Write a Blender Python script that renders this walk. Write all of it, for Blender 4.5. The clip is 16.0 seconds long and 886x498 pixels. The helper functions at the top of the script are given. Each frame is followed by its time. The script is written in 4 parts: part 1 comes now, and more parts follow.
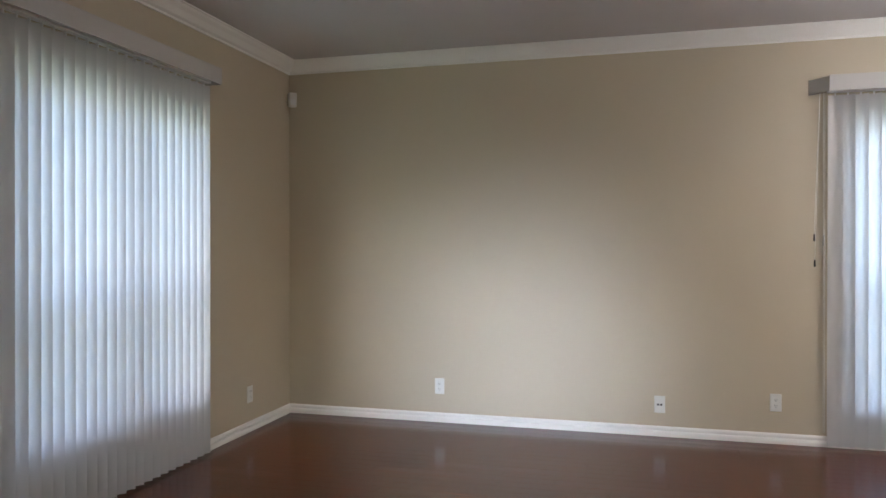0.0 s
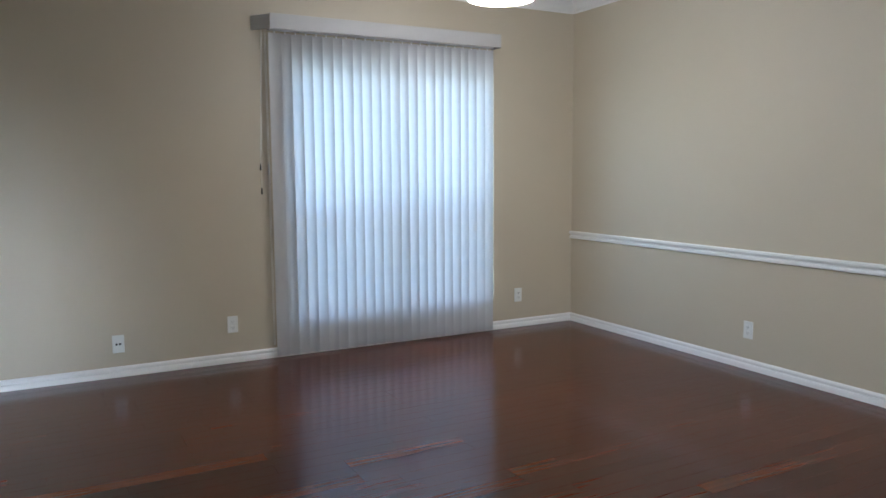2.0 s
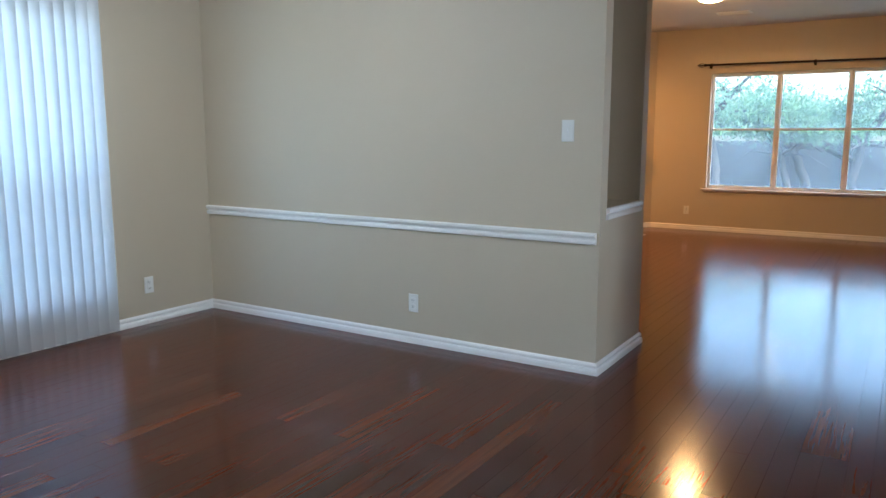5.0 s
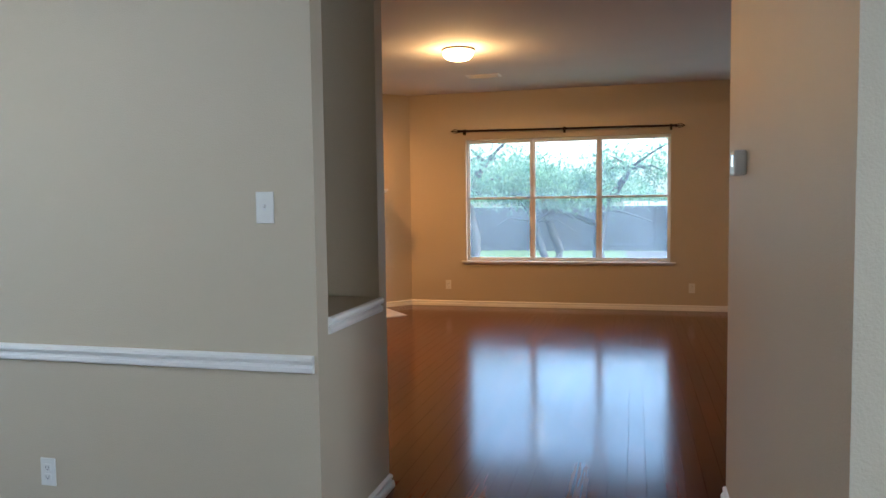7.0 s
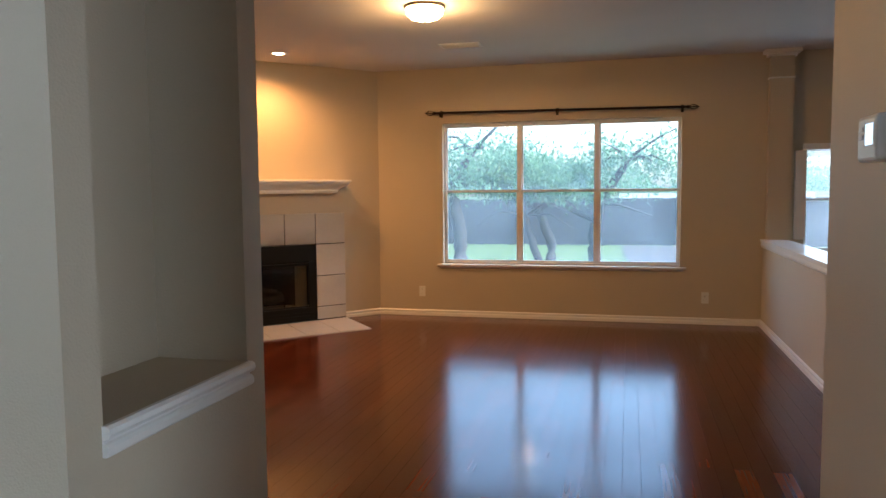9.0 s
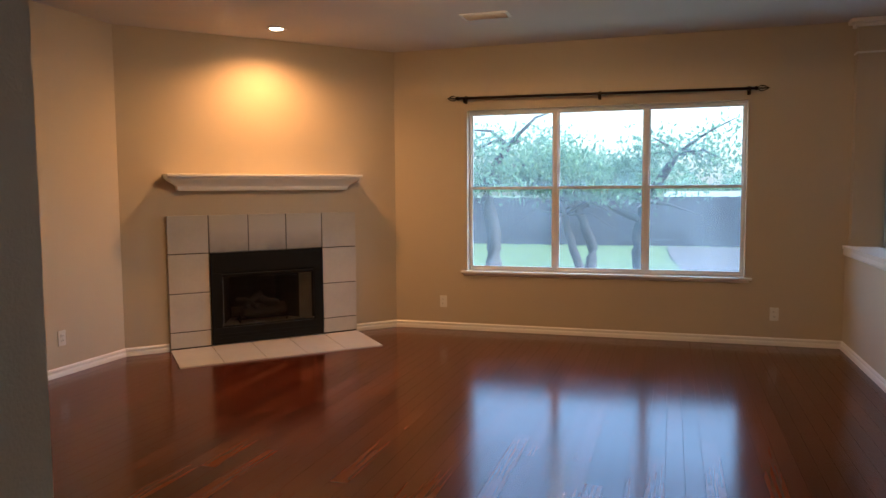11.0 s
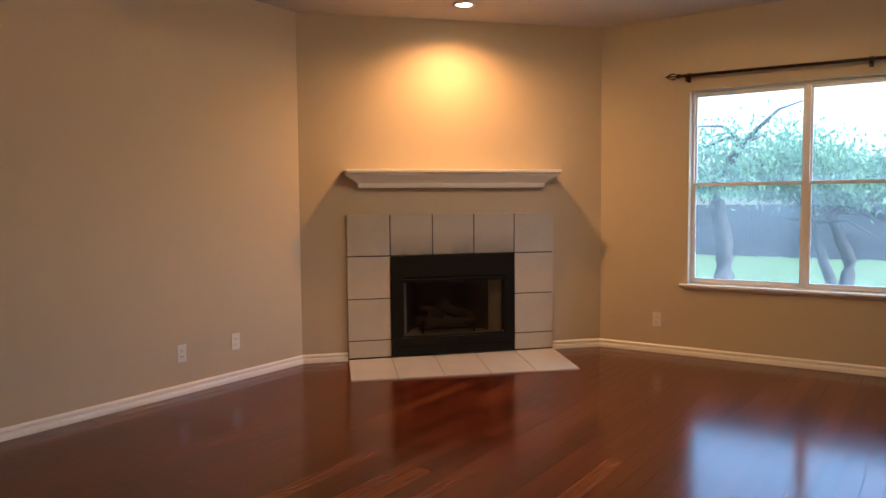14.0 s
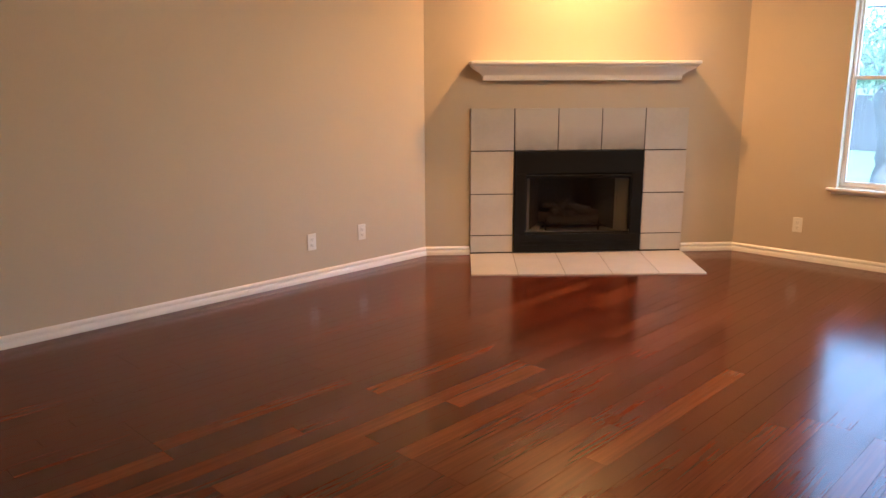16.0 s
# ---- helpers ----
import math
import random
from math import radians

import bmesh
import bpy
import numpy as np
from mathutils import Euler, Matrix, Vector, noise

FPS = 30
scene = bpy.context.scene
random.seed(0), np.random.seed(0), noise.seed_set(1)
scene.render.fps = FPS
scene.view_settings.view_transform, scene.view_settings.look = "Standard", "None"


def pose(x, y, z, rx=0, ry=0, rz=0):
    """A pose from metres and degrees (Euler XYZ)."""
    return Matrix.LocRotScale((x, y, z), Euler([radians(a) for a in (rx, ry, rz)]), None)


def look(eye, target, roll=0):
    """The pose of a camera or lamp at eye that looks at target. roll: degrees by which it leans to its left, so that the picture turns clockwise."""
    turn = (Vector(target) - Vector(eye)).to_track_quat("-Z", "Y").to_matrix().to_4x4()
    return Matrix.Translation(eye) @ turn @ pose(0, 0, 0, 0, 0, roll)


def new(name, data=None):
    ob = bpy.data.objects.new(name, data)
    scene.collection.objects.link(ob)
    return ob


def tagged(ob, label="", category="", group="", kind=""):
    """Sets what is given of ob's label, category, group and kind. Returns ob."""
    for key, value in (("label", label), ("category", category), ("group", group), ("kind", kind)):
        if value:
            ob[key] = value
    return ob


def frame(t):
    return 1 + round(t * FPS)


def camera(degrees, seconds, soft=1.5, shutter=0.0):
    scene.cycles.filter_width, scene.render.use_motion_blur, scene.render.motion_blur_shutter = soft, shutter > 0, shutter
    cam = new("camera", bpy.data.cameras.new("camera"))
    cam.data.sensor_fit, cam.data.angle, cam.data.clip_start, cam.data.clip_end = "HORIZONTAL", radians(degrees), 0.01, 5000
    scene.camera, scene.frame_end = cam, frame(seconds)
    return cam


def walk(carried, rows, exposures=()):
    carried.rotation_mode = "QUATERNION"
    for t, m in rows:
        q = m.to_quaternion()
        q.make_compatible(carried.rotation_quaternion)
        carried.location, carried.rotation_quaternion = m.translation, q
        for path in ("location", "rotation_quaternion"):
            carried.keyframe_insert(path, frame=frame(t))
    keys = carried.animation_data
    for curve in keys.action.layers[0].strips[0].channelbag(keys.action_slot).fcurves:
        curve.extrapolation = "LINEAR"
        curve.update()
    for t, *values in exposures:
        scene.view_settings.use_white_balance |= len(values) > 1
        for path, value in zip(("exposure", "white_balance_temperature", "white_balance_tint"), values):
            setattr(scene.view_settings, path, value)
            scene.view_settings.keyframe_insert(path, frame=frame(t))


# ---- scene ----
# ---- camera and walk ----
cam = camera(62.0, 16.0)
PATH = [
    (0, (0.617, -1.048, 1.3), (0.095, 0.882, 1.291), 0.0),
    (0.5, (0.407, -1.115, 1.279), (0.29, 0.881, 1.227), -0.6),
    (1, (0.17, -1.019, 1.26), (0.524, 0.947, 1.159), -0.7),
    (1.5, (0.296, -0.882, 1.292), (1.004, 0.981, 1.12), -0.5),
    (2, (0.371, -0.929, 1.318), (1.312, 0.823, 1.107), -0.4),
    (2.5, (0.36, -0.828, 1.343), (1.439, 0.849, 1.189), 0.3),
    (3, (0.408, -0.756, 1.338), (1.519, 0.906, 1.291), 0.3),
    (3.5, (0.41, -0.632, 1.343), (1.565, 0.999, 1.262), 0.8),
    (4, (0.405, -0.56, 1.344), (1.674, 0.97, 1.127), 0.9),
    (4.5, (0.498, -0.444, 1.298), (1.97, 0.881, 1.019), 0.9),
    (5, (0.634, -0.26, 1.31), (2.308, 0.792, 1.005), -0.0),
    (5.2, (0.713, -0.246, 1.306), (2.442, 0.715, 1.009), -0.5),
    (7.3, (2.176, 0.036, 1.349), (4.115, 0.514, 1.231), -0.7),
    (7.5, (2.328, 0.061, 1.35), (4.27, 0.526, 1.23), -0.7),
    (8, (2.625, 0.126, 1.353), (4.573, 0.563, 1.227), -0.5),
    (8.5, (2.944, 0.107, 1.365), (4.89, 0.552, 1.234), -0.6),
    (8.7, (3.066, 0.098, 1.377), (5.007, 0.558, 1.236), -0.6),
    (10.8, (4.267, 0.179, 1.365), (6.171, 0.774, 1.216), -0.3),
    (11, (4.282, 0.197, 1.363), (6.186, 0.788, 1.206), -0.4),
    (11.5, (4.448, 0.232, 1.368), (6.341, 0.855, 1.194), -0.3),
    (12, (4.641, 0.146, 1.366), (6.49, 0.883, 1.176), -0.5),
    (12.5, (4.785, 0.223, 1.345), (6.594, 1.054, 1.149), -0.7),
    (13, (4.962, 0.345, 1.328), (6.727, 1.265, 1.136), -0.4),
    (13.5, (5.092, 0.388, 1.316), (6.803, 1.409, 1.144), -0.5),
    (14, (5.178, 0.376, 1.263), (6.826, 1.502, 1.136), -0.5),
    (14.5, (5.202, 0.3, 1.307), (6.777, 1.529, 1.199), -0.7),
    (15, (5.252, 0.297, 1.331), (6.761, 1.605, 1.22), -0.5),
    (15.5, (5.237, 0.369, 1.292), (6.703, 1.714, 1.085), -0.2),
    (16, (5.231, 0.364, 1.312), (6.629, 1.732, 0.889), -0.2),
]
walk(cam, [(t, look(eye, target, roll)) for t, eye, target, roll in PATH],
     exposures=[(0, 3.35, 6050, 15), (1.5, 2.85, 5550, 10), (2.5, 2.84, 5520, 10), (3.5, 2.44, 5500, 9), (5, 2.92, 5120, 6), (8, 2.74, 5180, 6), (11, 2.50, 5000, 7), (12, 2.46, 4980, 7), (14.5, 2.76, 4900, 5), (15, 2.93, 4900, 5), (16, 3.4, 4850, 6)])

# ---- world, sun and large lights ----
world = bpy.data.worlds.new("sky")
scene.world = world
world.use_nodes = True
wn = world.node_tree.nodes
wl = world.node_tree.links
wn.clear()
sky = wn.new("ShaderNodeTexSky")
sky.sky_type, sky.sun_disc = "NISHITA", False
sky.sun_elevation, sky.sun_rotation = radians(48), radians(184)
sky.air_density, sky.dust_density = 1.3, 3.0
bg = wn.new("ShaderNodeBackground")
bg.inputs["Strength"].default_value = 0.15
wo = wn.new("ShaderNodeOutputWorld")
wl.new(sky.outputs[0], bg.inputs["Color"])
wl.new(bg.outputs[0], wo.inputs["Surface"])


def lamp(name, kind, m, power, colour, **more):
    data = bpy.data.lights.new(name, kind)
    data.energy, data.color = power, colour
    for key, value in more.items():
        if key == "size":
            data.size = value
        elif key == "size_y":
            data.shape, data.size_y = "RECTANGLE", value
        elif key == "radius":
            data.shadow_soft_size = value
        elif key == "angle":
            data.angle = value
        elif key == "spread":
            data.spread = value
        elif key == "cone":
            data.spot_size, data.spot_blend = value
    ob = new(name, data)
    ob.matrix_world = m
    return ob


lamp("sun", "SUN", look((-1.5, -18.0, 20.0), (0, 0, 0)), 2.4, (1.0, 0.98, 0.95), angle=radians(12))

# area lamps for sky light, in or just outside the window openings
lamp("daylight_east", "AREA", look((11.35, 0.835, 1.36), (4.6, 0.835, -1.6)), 0.75, (0.92, 0.97, 1.0), size=2.45, size_y=1.5)
lamp("daylight_north", "AREA", look((2.77, 4.85, 1.3), (2.77, 0, 1.3)), 4.0, (0.72, 0.87, 1.0), size=2.0, size_y=2.1)
lamp("daylight_west", "AREA", look((-2.75, 2.3, 1.3), (5, 2.3, 1.3)), 1.3, (0.84, 0.89, 1.0), size=1.8, size_y=2.0)
lamp("daylight_breakfast", "AREA", look((11.27, -2.35, 1.3), (5.6, -1.3, 0.4)), 2.2, (0.96, 0.97, 1.0), size=1.5, size_y=1.0)
# narrow beam from an unseen, added window; makes the patch on the north wall
lamp("patch_beam_south", "AREA", look((-0.15, -3.12, 1.3), (-0.2, 4.2, 0.50)), 0.54, (0.76, 0.87, 1.0), size=0.85, size_y=1.1, spread=radians(20))
# fill aimed at the pier and niche from a second unseen, added window
lamp("pier_fill_entry", "AREA", look((1.02, -3.12, 1.25), (4.7, 1.1, 1.2)), 2.8, (0.93, 0.97, 1.0), size=0.7, size_y=1.4, spread=radians(80))

# ---- materials ----


def material(name, build):
    m = bpy.data.materials.new(name)
    m.use_nodes = True
    m.node_tree.nodes.clear()
    build(m.node_tree.nodes, m.node_tree.links)
    return m


def surface(name, colour, rough=0.6, metal=0.0, vary=0.06, scale=3.0, bump=0.0, bump_scale=120.0, coat=0.0, dirt=None, gloss=0.5):
    """Paint, metal, stone: base colour with broad and fine variation, and fine relief."""
    def build(n, l):
        out = n.new("ShaderNodeOutputMaterial")
        p = n.new("ShaderNodeBsdfPrincipled")
        p.inputs["Roughness"].default_value, p.inputs["Metallic"].default_value = rough, metal
        p.inputs["Coat Weight"].default_value, p.inputs["Specular IOR Level"].default_value = coat, gloss
        tc = n.new("ShaderNodeTexCoord")
        wide = n.new("ShaderNodeTexNoise")
        wide.inputs["Scale"].default_value, wide.inputs["Detail"].default_value = scale, 4
        fine = n.new("ShaderNodeTexNoise")
        fine.inputs["Scale"].default_value, fine.inputs["Detail"].default_value = bump_scale, 3
        l.new(tc.outputs["Object"], wide.inputs["Vector"])
        l.new(tc.outputs["Object"], fine.inputs["Vector"])
        mix = n.new("ShaderNodeMixRGB")
        dark = [c * (1 - 2.2 * vary) for c in colour] if dirt is None else dirt
        mix.inputs[1].default_value, mix.inputs[2].default_value = (*dark, 1), (*[min(1, c * (1 + vary)) for c in colour], 1)
        add = n.new("ShaderNodeMath")
        add.operation = "MULTIPLY_ADD"
        add.inputs[1].default_value, add.inputs[2].default_value = 0.35, 0.0
        l.new(fine.outputs["Fac"], add.inputs[0])
        total = n.new("ShaderNodeMath")
        total.operation, total.use_clamp = "ADD", True
        l.new(wide.outputs["Fac"], total.inputs[0])
        l.new(add.outputs[0], total.inputs[1])
        l.new(total.outputs[0], mix.inputs[0])
        l.new(mix.outputs[0], p.inputs["Base Color"])
        if bump:
            b = n.new("ShaderNodeBump")
            b.inputs["Strength"].default_value, b.inputs["Distance"].default_value = bump, 0.004
            l.new(fine.outputs["Fac"], b.inputs["Height"])
            l.new(b.outputs[0], p.inputs["Normal"])
        l.new(p.outputs[0], out.inputs["Surface"])
    return material(name, build)


def wood_build(n, l):
    out = n.new("ShaderNodeOutputMaterial")
    p = n.new("ShaderNodeBsdfPrincipled")
    info, geo, tc = n.new("ShaderNodeObjectInfo"), n.new("ShaderNodeNewGeometry"), n.new("ShaderNodeTexCoord")
    add = n.new("ShaderNodeMath")
    add.operation = "ADD"
    l.new(info.outputs["Random"], add.inputs[0])
    l.new(geo.outputs["Random Per Island"], add.inputs[1])
    fr = n.new("ShaderNodeMath")
    fr.operation = "FRACT"
    l.new(add.outputs[0], fr.inputs[0])
    ramp = n.new("ShaderNodeValToRGB")
    e = ramp.color_ramp.elements
    e[0].position, e[0].color = 0.0, (0.064, 0.0115, 0.0042, 1)
    e[1].position, e[1].color = 1.0, (0.172, 0.043, 0.0120, 1)
    for pos, col in ((0.30, (0.086, 0.0155, 0.0052, 1)), (0.70, (0.108, 0.021, 0.0063, 1)), (0.90, (0.135, 0.029, 0.0084, 1))):
        k = e.new(pos)
        k.color = col
    l.new(fr.outputs[0], ramp.inputs[0])
    shift = n.new("ShaderNodeVectorMath")
    shift.operation = "MULTIPLY_ADD"
    shift.inputs[1].default_value = (0.8, 22.0, 1.0)
    comb = n.new("ShaderNodeCombineXYZ")
    mul = n.new("ShaderNodeMath")
    mul.operation = "MULTIPLY"
    mul.inputs[1].default_value = 57.0
    l.new(fr.outputs[0], mul.inputs[0])
    l.new(mul.outputs[0], comb.inputs[0])
    l.new(mul.outputs[0], comb.inputs[1])
    l.new(geo.outputs["Position"], shift.inputs[0])
    l.new(comb.outputs[0], shift.inputs[2])
    grain = n.new("ShaderNodeTexNoise")
    grain.inputs["Scale"].default_value, grain.inputs["Detail"].default_value = 3.0, 2
    grain.inputs["Distortion"].default_value = 0.6
    l.new(shift.outputs[0], grain.inputs["Vector"])
    gr = n.new("ShaderNodeMapRange")
    gr.inputs[1].default_value, gr.inputs[2].default_value, gr.inputs[3].default_value, gr.inputs[4].default_value = 0.25, 0.75, 0.66, 1.08
    l.new(grain.outputs["Fac"], gr.inputs[0])
    mix = n.new("ShaderNodeVectorMath")
    mix.operation = "SCALE"
    l.new(ramp.outputs[0], mix.inputs[0])
    l.new(gr.outputs[0], mix.inputs["Scale"])
    l.new(mix.outputs[0], p.inputs["Base Color"])
    haze = n.new("ShaderNodeTexNoise")
    haze.inputs["Scale"].default_value, haze.inputs["Detail"].default_value = 1.3, 5
    l.new(geo.outputs["Position"], haze.inputs["Vector"])
    hr = n.new("ShaderNodeMapRange")
    hr.inputs[3].default_value, hr.inputs[4].default_value = 0.11, 0.22
    l.new(haze.outputs["Fac"], hr.inputs[0])
    l.new(hr.outputs[0], p.inputs["Roughness"])
    p.inputs["Specular IOR Level"].default_value = 0.38
    wave = n.new("ShaderNodeTexNoise")
    wave.inputs["Scale"].default_value, wave.inputs["Detail"].default_value = 9.0, 2
    l.new(geo.outputs["Position"], wave.inputs["Vector"])
    b = n.new("ShaderNodeBump")
    b.inputs["Strength"].default_value, b.inputs["Distance"].default_value = 0.03, 0.004
    l.new(wave.outputs["Fac"], b.inputs["Height"])
    l.new(b.outputs[0], p.inputs["Normal"])
    l.new(p.outputs[0], out.inputs["Surface"])


def glass_build(n, l, tint=(0.95, 0.975, 0.98, 1), dust_haze=0.075):
    out = n.new("ShaderNodeOutputMaterial")
    clear, gloss, mix, face, power = n.new("ShaderNodeBsdfTransparent"), n.new("ShaderNodeBsdfGlossy"), n.new("ShaderNodeMixShader"), n.new("ShaderNodeLayerWeight"), n.new("ShaderNodeMath")
    clear.inputs[0].default_value = tint
    gloss.inputs["Roughness"].default_value = 0.02
    power.operation, power.inputs[1].default_value = "POWER", 5.0
    scale = n.new("ShaderNodeMath")
    scale.operation, scale.inputs[1].default_value, scale.inputs[2].default_value = "MULTIPLY_ADD", 0.6, 0.03
    l.new(face.outputs["Facing"], power.inputs[0])
    l.new(power.outputs[0], scale.inputs[0])
    l.new(scale.outputs[0], mix.inputs[0])
    l.new(gloss.outputs[0], mix.inputs[2])
    l.new(mix.outputs[0], out.inputs["Surface"])
    if not dust_haze:
        l.new(clear.outputs[0], mix.inputs[1])
        return
    # smeared dust film; it also puts the window's glare haze into the glass
    tc, smear, rng_d, film, veil = n.new("ShaderNodeTexCoord"), n.new("ShaderNodeTexNoise"), n.new("ShaderNodeMapRange"), n.new("ShaderNodeBsdfTranslucent"), n.new("ShaderNodeMixShader")
    smear.inputs["Scale"].default_value, smear.inputs["Detail"].default_value, smear.inputs["Distortion"].default_value = 2.2, 4, 1.2
    l.new(tc.outputs["Object"], smear.inputs["Vector"])
    rng_d.inputs[1].default_value, rng_d.inputs[2].default_value, rng_d.inputs[3].default_value, rng_d.inputs[4].default_value = 0.3, 0.7, dust_haze * 0.6, dust_haze * 1.4
    l.new(smear.outputs["Fac"], rng_d.inputs[0])
    film.inputs[0].default_value = (0.82, 0.86, 0.89, 1)
    l.new(rng_d.outputs[0], veil.inputs[0])
    l.new(clear.outputs[0], veil.inputs[1])
    l.new(film.outputs[0], veil.inputs[2])
    l.new(veil.outputs[0], mix.inputs[1])


def smoked_build(n, l):
    glass_build(n, l, (0.67, 0.65, 0.63, 1), 0.0)


def slat_build(n, l):
    out = n.new("ShaderNodeOutputMaterial")
    d, t, mix, g, mix2 = n.new("ShaderNodeBsdfDiffuse"), n.new("ShaderNodeBsdfTranslucent"), n.new("ShaderNodeMixShader"), n.new("ShaderNodeBsdfGlossy"), n.new("ShaderNodeMixShader")
    tc, noise_t, ramp = n.new("ShaderNodeTexCoord"), n.new("ShaderNodeTexNoise"), n.new("ShaderNodeValToRGB")
    noise_t.inputs["Scale"].default_value, noise_t.inputs["Detail"].default_value = 14.0, 5
    l.new(tc.outputs["Object"], noise_t.inputs["Vector"])
    ramp.color_ramp.elements[0].color, ramp.color_ramp.elements[1].color = (0.66, 0.64, 0.61, 1), (0.78, 0.76, 0.73, 1)
    l.new(noise_t.outputs["Fac"], ramp.inputs[0])
    l.new(ramp.outputs[0], d.inputs[0])
    t.inputs[0].default_value = (0.64, 0.64, 0.66, 1)
    mix.inputs[0].default_value = 0.50
    g.inputs["Roughness"].default_value = 0.4
    mix2.inputs[0].default_value = 0.04
    l.new(d.outputs[0], mix.inputs[1])
    l.new(t.outputs[0], mix.inputs[2])
    l.new(mix.outputs[0], mix2.inputs[1])
    l.new(g.outputs[0], mix2.inputs[2])
    l.new(mix2.outputs[0], out.inputs["Surface"])


def glow(name, colour, strength):
    def build(n, l):
        out, e = n.new("ShaderNodeOutputMaterial"), n.new("ShaderNodeEmission")
        e.inputs[0].default_value, e.inputs[1].default_value = (*colour, 1), strength
        l.new(e.outputs[0], out.inputs["Surface"])
    return material(name, build)


def screen_build(n, l):
    out, clear, d, mix = n.new("ShaderNodeOutputMaterial"), n.new("ShaderNodeBsdfTransparent"), n.new("ShaderNodeBsdfDiffuse"), n.new("ShaderNodeMixShader")
    tc, weave = n.new("ShaderNodeTexCoord"), n.new("ShaderNodeTexNoise")
    weave.inputs["Scale"].default_value = 300.0
    l.new(tc.outputs["Object"], weave.inputs["Vector"])
    d.inputs[0].default_value = (0.10, 0.11, 0.12, 1)
    thin = n.new("ShaderNodeMath")
    thin.operation, thin.inputs[1].default_value = "MULTIPLY", 0.40
    l.new(weave.outputs["Fac"], thin.inputs[0])
    l.new(thin.outputs[0], mix.inputs[0])
    l.new(clear.outputs[0], mix.inputs[1])
    l.new(d.outputs[0], mix.inputs[2])
    l.new(mix.outputs[0], out.inputs["Surface"])


def leaf_build(n, l):
    out, d, t, mix = n.new("ShaderNodeOutputMaterial"), n.new("ShaderNodeBsdfDiffuse"), n.new("ShaderNodeBsdfTranslucent"), n.new("ShaderNodeMixShader")
    geo, ramp = n.new("ShaderNodeNewGeometry"), n.new("ShaderNodeValToRGB")
    ramp.color_ramp.elements[0].color, ramp.color_ramp.elements[1].color = (0.11, 0.19, 0.12, 1), (0.22, 0.32, 0.18, 1)
    l.new(geo.outputs["Random Per Island"], ramp.inputs[0])
    l.new(ramp.outputs[0], d.inputs[0])
    l.new(ramp.outputs[0], t.inputs[0])
    mix.inputs[0].default_value = 0.5
    l.new(d.outputs[0], mix.inputs[1])
    l.new(t.outputs[0], mix.inputs[2])
    l.new(mix.outputs[0], out.inputs["Surface"])


PAINT = surface("beige_wall_paint", (0.562, 0.480, 0.347), 0.55, vary=0.03, scale=1.2, bump=0.35, bump_scale=170)
CEILING = surface("white_ceiling_paint", (0.60, 0.568, 0.55), 0.85, vary=0.03, scale=2.0, bump=0.5, bump_scale=130)
TRIM = surface("white_gloss_trim_paint", (0.86, 0.84, 0.79), 0.28, vary=0.03, scale=4.0)
VINYL = surface("white_vinyl", (0.80, 0.80, 0.79), 0.35, vary=0.03, scale=5.0)
PLASTIC = surface("ivory_plastic", (0.78, 0.77, 0.72), 0.35, vary=0.02, scale=20.0)
SLOT = surface("dark_slot", (0.04, 0.035, 0.03), 0.6)
WOOD = material("red_cherry_planks", wood_build)
SUBFLOOR = surface("dark_subfloor", (0.030, 0.012, 0.008), 0.7)
GLASS = material("window_glass", glass_build)
SMOKED = material("smoked_fire_glass", smoked_build)
SLAT = material("vinyl_blind_slat", slat_build)
SCREEN_MESH = material("insect_screen_mesh", screen_build)
TILE = surface("pale_ceramic_tile", (0.55, 0.515, 0.46), 0.32, vary=0.07, scale=5.0, bump=0.15, bump_scale=40)
VALANCE = surface("glossy_greige_vinyl", (0.56, 0.535, 0.50), 0.14, vary=0.03, scale=4.0)


def soot_tile_build(n, l):
    """Pale tile with soot rising from its lower edge."""
    out, p, tc, sep = n.new("ShaderNodeOutputMaterial"), n.new("ShaderNodeBsdfPrincipled"), n.new("ShaderNodeTexCoord"), n.new("ShaderNodeSeparateXYZ")
    info, shift, noise_t, rng_z, mul, mix = n.new("ShaderNodeObjectInfo"), n.new("ShaderNodeVectorMath"), n.new("ShaderNodeTexNoise"), n.new("ShaderNodeMapRange"), n.new("ShaderNodeMath"), n.new("ShaderNodeMixRGB")
    p.inputs["Roughness"].default_value = 0.34
    shift.operation = "ADD"
    l.new(tc.outputs["Object"], shift.inputs[0])
    l.new(info.outputs["Location"], shift.inputs[1])
    noise_t.inputs["Scale"].default_value, noise_t.inputs["Detail"].default_value = 5.5, 3
    l.new(shift.outputs[0], noise_t.inputs["Vector"])
    l.new(tc.outputs["Object"], sep.inputs[0])
    rng_z.inputs[1].default_value, rng_z.inputs[2].default_value, rng_z.inputs[3].default_value, rng_z.inputs[4].default_value = -0.165, 0.02, 1.15, 0.0
    l.new(sep.outputs[2], rng_z.inputs[0])
    mul.operation, mul.use_clamp = "MULTIPLY", True
    l.new(rng_z.outputs[0], mul.inputs[0])
    l.new(noise_t.outputs["Fac"], mul.inputs[1])
    mix.inputs[1].default_value, mix.inputs[2].default_value = (0.55, 0.515, 0.46, 1), (0.20, 0.185, 0.17, 1)
    l.new(mul.outputs[0], mix.inputs[0])
    l.new(mix.outputs[0], p.inputs["Base Color"])
    l.new(p.outputs[0], out.inputs["Surface"])


